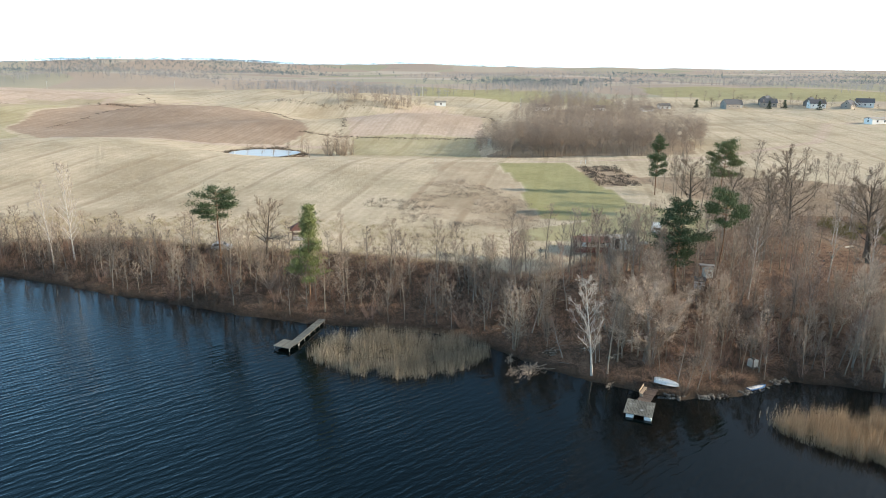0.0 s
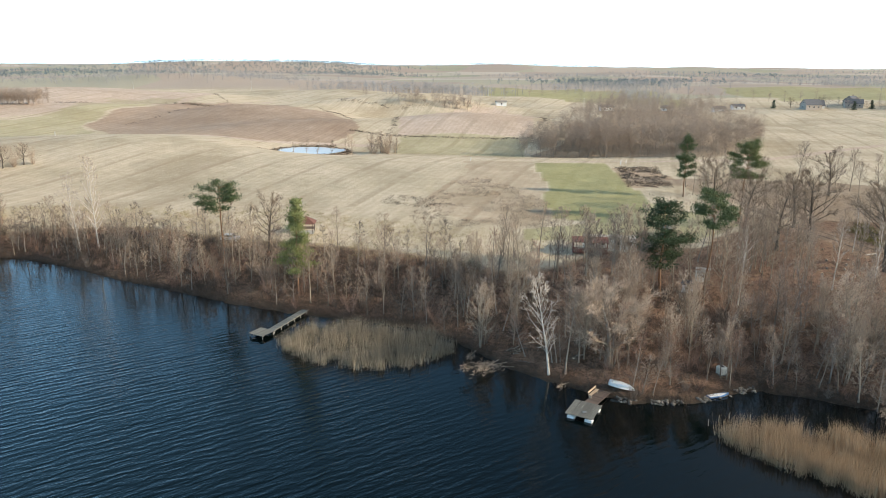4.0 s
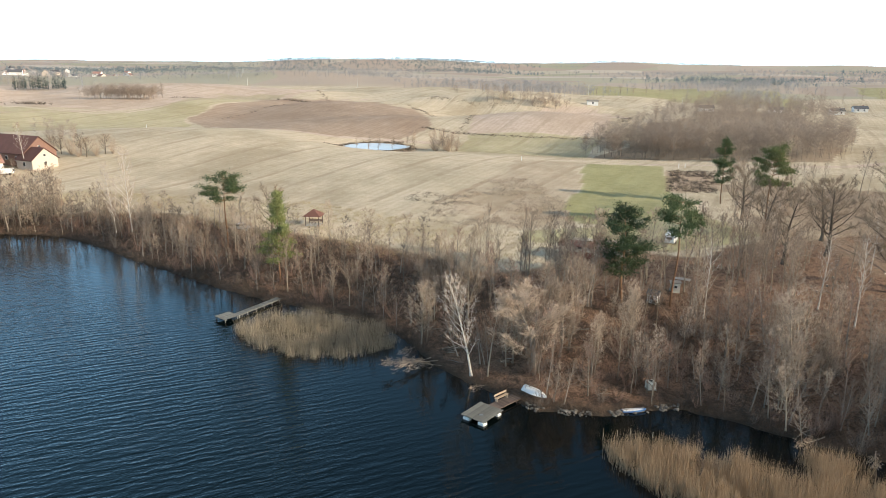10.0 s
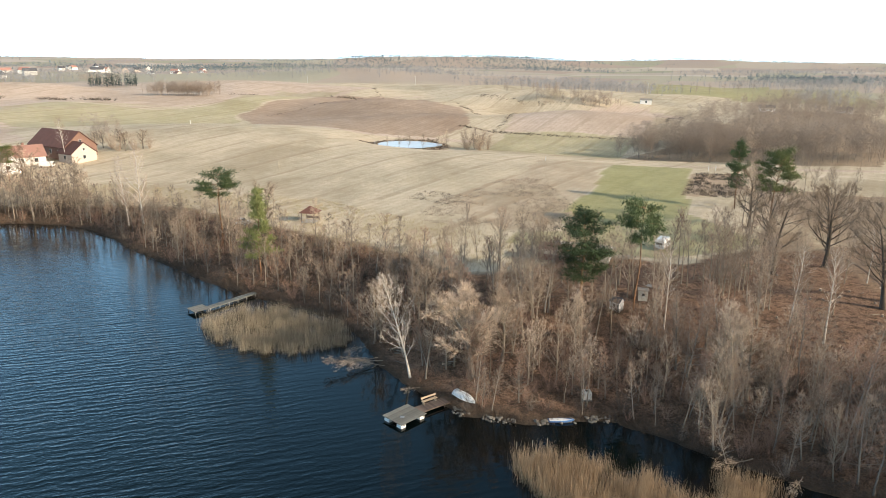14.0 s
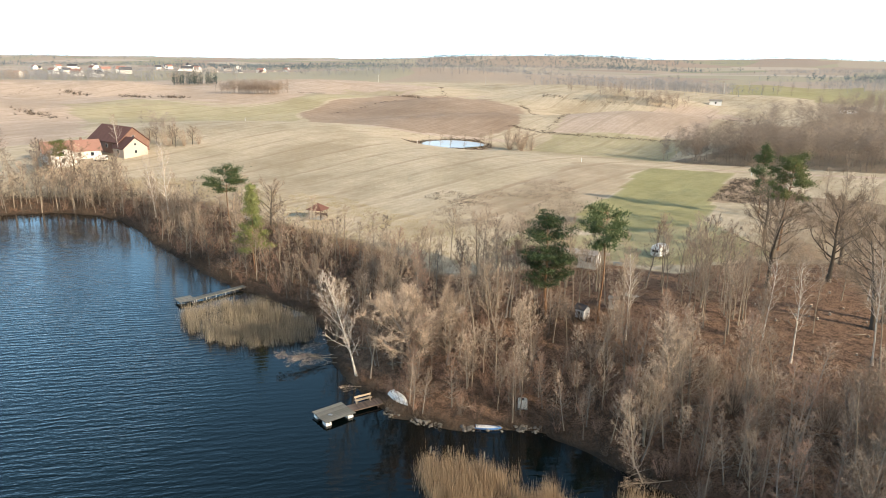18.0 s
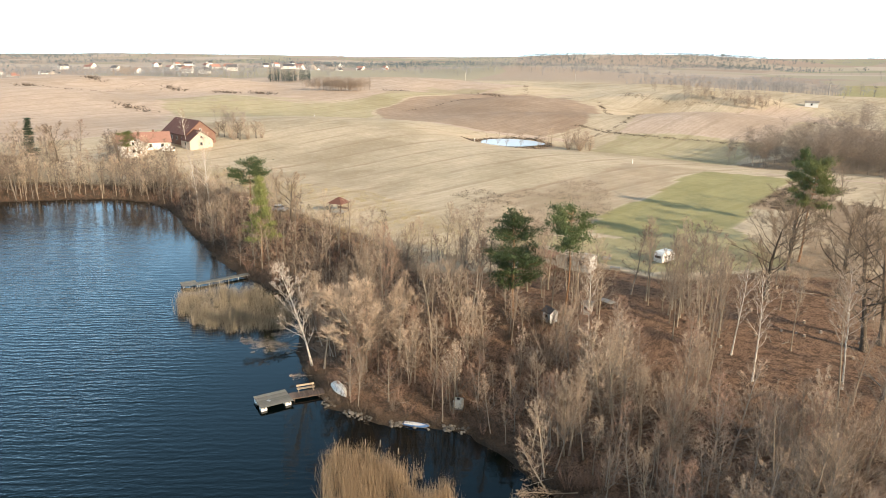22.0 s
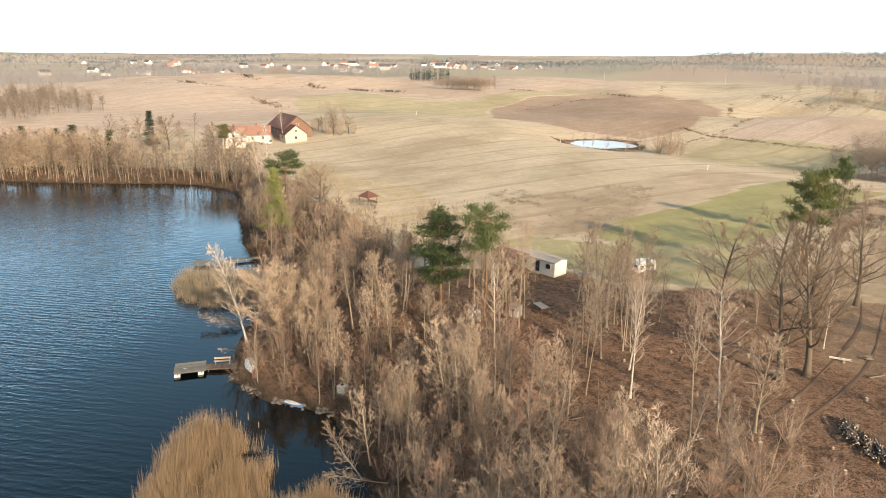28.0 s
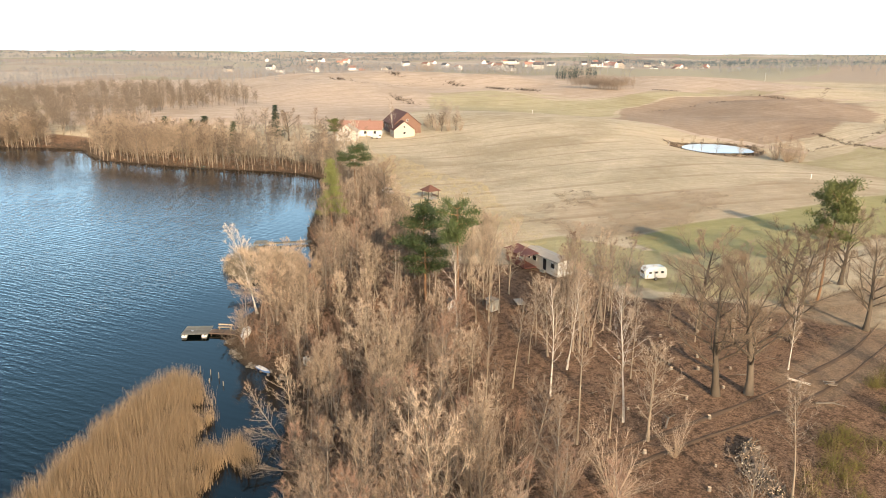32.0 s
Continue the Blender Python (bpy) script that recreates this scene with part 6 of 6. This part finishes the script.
for i in range(280):
    u = rng.uniform(-1, 1)
    cx, cy = 3.4 * u, -1.9 * u + 0.9 * u * u
    up_ = abs(rng.normal(0, 0.42)) * (1 - 0.5 * abs(u))
    ob = part("log", LOGS[int(rng.integers(3))], None, pile)
    ob.matrix_basis = pose(cx + rng.normal(0, 0.35), cy + rng.normal(0, 0.45), 0.1 + min(up_, 0.9), rng.uniform(-10, 10), rng.uniform(-14, 14), (112 if u < 0.2 else 138) + rng.normal(0, 20))
trunk_ = new("fallen_log", log_mesh("fallen_log", 2.3, 0.14, "birch"))
trunk_.matrix_basis = pose(77.3, 128.2, ground(77.3, 128.2) + 0.12, 0, 0, 25)
tagged(trunk_, "white birch log lying across leaf litter", "log")
heap = thing("woodpile", "little heap of pale birch logs", "woodpile", pose(79.3, 130.4, ground(79.3, 130.4)))
for i in range(9):
    ob = part("log", LOGS[1], None, heap)
    ob.matrix_basis = pose(rng.uniform(-0.4, 0.4), rng.uniform(-0.3, 0.3), 0.12 + 0.2 * (i // 4), 0, 0, rng.normal(70, 15)) @ Matrix.Scale(0.7, 4)
for x, y in ((14.6, 87.4), (15.4, 88), (22.8, 85.2)):
    heap = thing("woodpile", "rough heap of cut logs on the shore slope", "woodpile", pose(x, y, ground(x, y)))
    for i in range(12):
        ob = part("log", LOGS[i % 3], None, heap)
        ob.matrix_basis = pose(rng.uniform(-0.6, 0.6), rng.uniform(-0.5, 0.5), 0.1 + 0.17 * (i // 5), 0, rng.uniform(-8, 8), rng.normal(20, 20))
STUMP = mesh_of("stump", *tubes([(0, 0, -0.1, 0, 0, 0.32, 0.2, 0.15)], 9), "bark")
for x, y in scatter(rng, 26, GLADE, 2.4) + [(67.8, 119), (70.2, 121), (64, 115)]:
    ob = thing("tree_stump", "low cut tree stump in leaf litter", "stump", pose(x, y, ground(x, y), 0, 0, rng.uniform(0, 90)) @ Matrix.Scale(rng.uniform(0.6, 1.1), 4), "stumps in the clearing")
    part("stem", STUMP, None, ob)
    part("cut_face", rod((0, 0, 0.3), (0, 0, 0.33), 0.15, 0.145, 9), "wood_cut", ob)
for i in range(40):
    x, y = scatter(rng, 1, [(8, 86), (24, 78), (60, 78), (88, 100), (84, 132), (58, 136), (50, 108), (8, 110)], 0.1, depth_between(1.5, 60))[0]
    ob = new("dead_branch", mesh_of("dead_branch", *tubes([(-0.9, 0, 0, 0, 0.15, 0.08, 0.05, 0.04), (0, 0.15, 0.08, 0.9, -0.05, 0.02, 0.04, 0), (0, 0.15, 0.08, 0.5, 0.7, 0.15, 0.03, 0)], 5), ("pale_bark", "bark")[i % 2]))
    ob.matrix_basis = pose(x, y, ground(x, y) + 0.06, 0, 0, rng.uniform(0, 360)) @ Matrix.Scale(rng.uniform(0.7, 1.9), 4)
    tagged(ob, "dead branch lying on leaf litter", "dead branch", "fallen branches")

# ---- far shore jetties ----
for x, y, turn, l, look_, lab in ((-146.5, 82.5, 45, 9, "plank", "thin grey jetty on the far shore"), (-134.4, 92.6, 40, 8, "new_plank", "wooden jetty on the far shore with a red end")):
    ob = thing("jetty", lab, "jetty", pose(x, y, 0, 0, 0, turn))
    plank_deck(ob, l, 1.1, 0.5, 24, look_)
    for i in range(5):
        for s in (-0.5, 0.5):
            part("post", rod((-l / 2 + 0.4 + i * l / 5, s, -1), (-l / 2 + 0.4 + i * l / 5, s, 0.48), 0.07, 0.06), look_, ob)
    if look_ == "new_plank":
        part("end_platform", box((3.2, 2.8, 0.14), (-l / 2 - 1.6, 0, 0.5), bevel=0.01), "brown_plank", ob)
teal = thing("rowing_boat", "small turquoise rowing boat at the far shore", "boat", pose(-131.5, 90.6, 0.25, 0, 0, 55))
part("hull", mesh_of("hull", *hull_shape(3.2, 1.3, 0.4), "teal", False), None, teal)
part("thwart", box((0.25, 1.1, 0.04), (0, 0, -0.05)), "new_plank", teal)


# ---- buildings ----
def house(name, label, x, y, turn, l, w, h, rise, wall, roof, windows=3, chimney=True, group="", over=0.4):
    ob = thing(name, label, "house" if name != "barn" else "barn", pose(x, y, ground(x, y) - 0.05, 0, 0, turn), group)
    part("wall", gable_body(l, w, h, rise), wall, ob)
    rf = part("roof", gable_roof(l, w, h + 0.03, rise, 0.16, over), roof, ob)
    if chimney:
        part("chimney", box((0.7, 0.7, 1.8), (l * 0.2, 0.4, h + rise), bevel=0.03), "brick", rf)
    for s, t in ((-1, 0), (1, 180)):
        for i in range(windows):
            window_on(ob, (i - (windows - 1) / 2) * l / max(windows, 1) * 0.9, s * (w / 2 + 0.01), h * 0.55, 1.0, 1.2, t)
    for s, t in ((-1, -90), (1, 90)):
        if windows:
            window_on(ob, s * (l / 2 + 0.01), 0, h * 0.55, 0.9, 1.1, t)
            window_on(ob, s * (l / 2 + 0.01), 0, h + rise * 0.35, 0.7, 0.8, t)
    return ob


house("barn", "long old barn with a dark red tiled roof", -151, 173.5, -8, 20, 11, 3.6, 4.6, "brick", "old_tile", 4, False)
house("barn", "low barn annex with a cream brick gable", -139.4, 169.2, -8, 7, 8.4, 2.9, 3.2, "cream", "old_tile", 1, False)
house("farmhouse", "white plastered house with a pale gable", -143.5, 147.5, -25, 8, 8, 3.4, 2.6, "plaster", "felt", 2)
house("farmhouse", "long house under a bright red tiled roof", -152.5, 156.5, 65, 17, 8, 2.7, 3.0, "plaster", "red_tile", 4)
yard = thing("parked_van", "white van parked in the farmyard", "van", pose(-139.5, 158, ground(-139.5, 158), 0, 0, 30))
part("body", box((4.2, 1.8, 1.5), (0, 0, 1.1), bevel=0.2), "white", yard)
part("windscreen", box((0.05, 1.5, 0.6), (2.08, 0, 1.4)), "pane", yard)
for x in (-1.3, 1.3):
    for y in (-0.85, 0.85):
        part("wheel", rod((x, y - 0.1, 0.33), (x, y + 0.1, 0.33), 0.33, 0.33, 14), "dark", yard)

g5 = np.random.default_rng(9)
VILLAGE = [(229, 578), (236, 592), (263, 582), (270, 596), (297, 578), (306, 592), (322, 574), (341, 580), (352, 560), (372, 566), (388, 548)]
for i, (x, y) in enumerate(VILLAGE):
    house("village_house", "plastered village house with a dark grey roof", x + g5.uniform(-4, 4), y + g5.uniform(-6, 6), g5.uniform(-40, 50), g5.uniform(9, 14), g5.uniform(7, 8.5), g5.uniform(2.6, 4.0), g5.uniform(2.8, 3.8), ("drab", "plaster", "drab")[i % 3], "slate", 3, True, "village houses")
for x, y in ((206, 580), (240, 586), (262, 572), (292, 552), (340, 538), (276, 575)):
    plant(SPRUCE, x, y, 7, g5, wide=1.7)
for x, y in scatter(g5, 34, [(214, 584), (240, 572), (300, 570), (390, 540), (400, 562), (330, 600), (240, 606)], 5):
    plant(FAR_ALDER if g5.random() < 0.6 else FAR_ASPEN, x, y, g5.uniform(5, 10), g5, label="bare garden tree among village houses", wide=1.4)
for x, y in ((222, 590), (246, 592), (300, 560), (322, 556), (355, 548)):
    plant(OAK, x, y, 9, g5, label="bare tree among village houses")
ob = house("hall", "long low white hall at the village edge", 272, 436, 8, 22, 7, 2.8, 1.0, "plaster", "felt", 4, False)
house("farm_building", "small white shed on the field's rise", -3, 489, 10, 7, 5, 2.4, 0.8, "white", "felt", 1, False)
for x, y in ((70, 505), (160, 560), (178, 575), (118, 540)):
    house("village_house", "low pale cottage beside the road", x, y, g5.uniform(-20, 20), 9, 6, 2.6, 1.6, "plaster", ("slate", "felt")[int(x) % 2], 2, True, "village houses")
for i in range(54):
    a, r = radians(g5.uniform(-78, -38)), g5.uniform(880, 1700)
    x, y = r * math.sin(a), r * math.cos(a)
    house("village_house", ("distant white house with a red roof", "distant pale house with a grey roof")[i % 2], x, y, g5.uniform(0, 180), g5.uniform(10, 17), 9, g5.uniform(3.5, 6), 3.5,
          "plaster" if g5.random() < 0.8 else "cream", ("red_tile", "slate")[i % 2], 0, False, "houses of the far village")
church = thing("church", "white church tower above the far village", "church", pose(-960, 905, ground(-960, 905)))
part("tower", box((7, 7, 17), (0, 0, 8), bevel=0.2), "plaster", church)
bm = bmesh.new()
bmesh.ops.create_cone(bm, cap_ends=True, segments=4, radius1=5.2, radius2=0.2, depth=5, matrix=pose(0, 0, 18.9, 0, 0, 45))
part("spire", bm, "slate", church)
part("nave", gable_body(24, 12, 9, 6), "plaster", church).location = (16, 0, 0)
part("nave_roof", gable_roof(24, 12, 9.1, 6, 0.3, 0.4), "red_tile", church).location = (16, 0, 0)

for x, y in ((-258, 680), (55, 513), (-20, 640), (92, 610), (-330, 590), (150, 590)):
    ob = thing("utility_pole", "tall thin pole standing at the field's edge", "pole", pose(x, y, ground(x, y)), "field poles")
    part("mast", rod((0, 0, -0.5), (0, 0, 9), 0.16, 0.11), "grime", ob)
    part("crossarm", box((1.6, 0.1, 0.1), (0, 0, 8.5)), "grime", ob)
for x, y in ((-3, 232.5), (-75, 249), (-160, 243), (49, 240), (47, 238)):
    ob = new("marker_post", mesh_of("marker_post", *tubes([(0, 0, -0.2, 0, 0, 1.4, 0.1, 0.09)], 8), "white"))
    ob.location = (x, y, ground(x, y))
    tagged(ob, "short white marker post in dry grass", "post", "field marker posts")
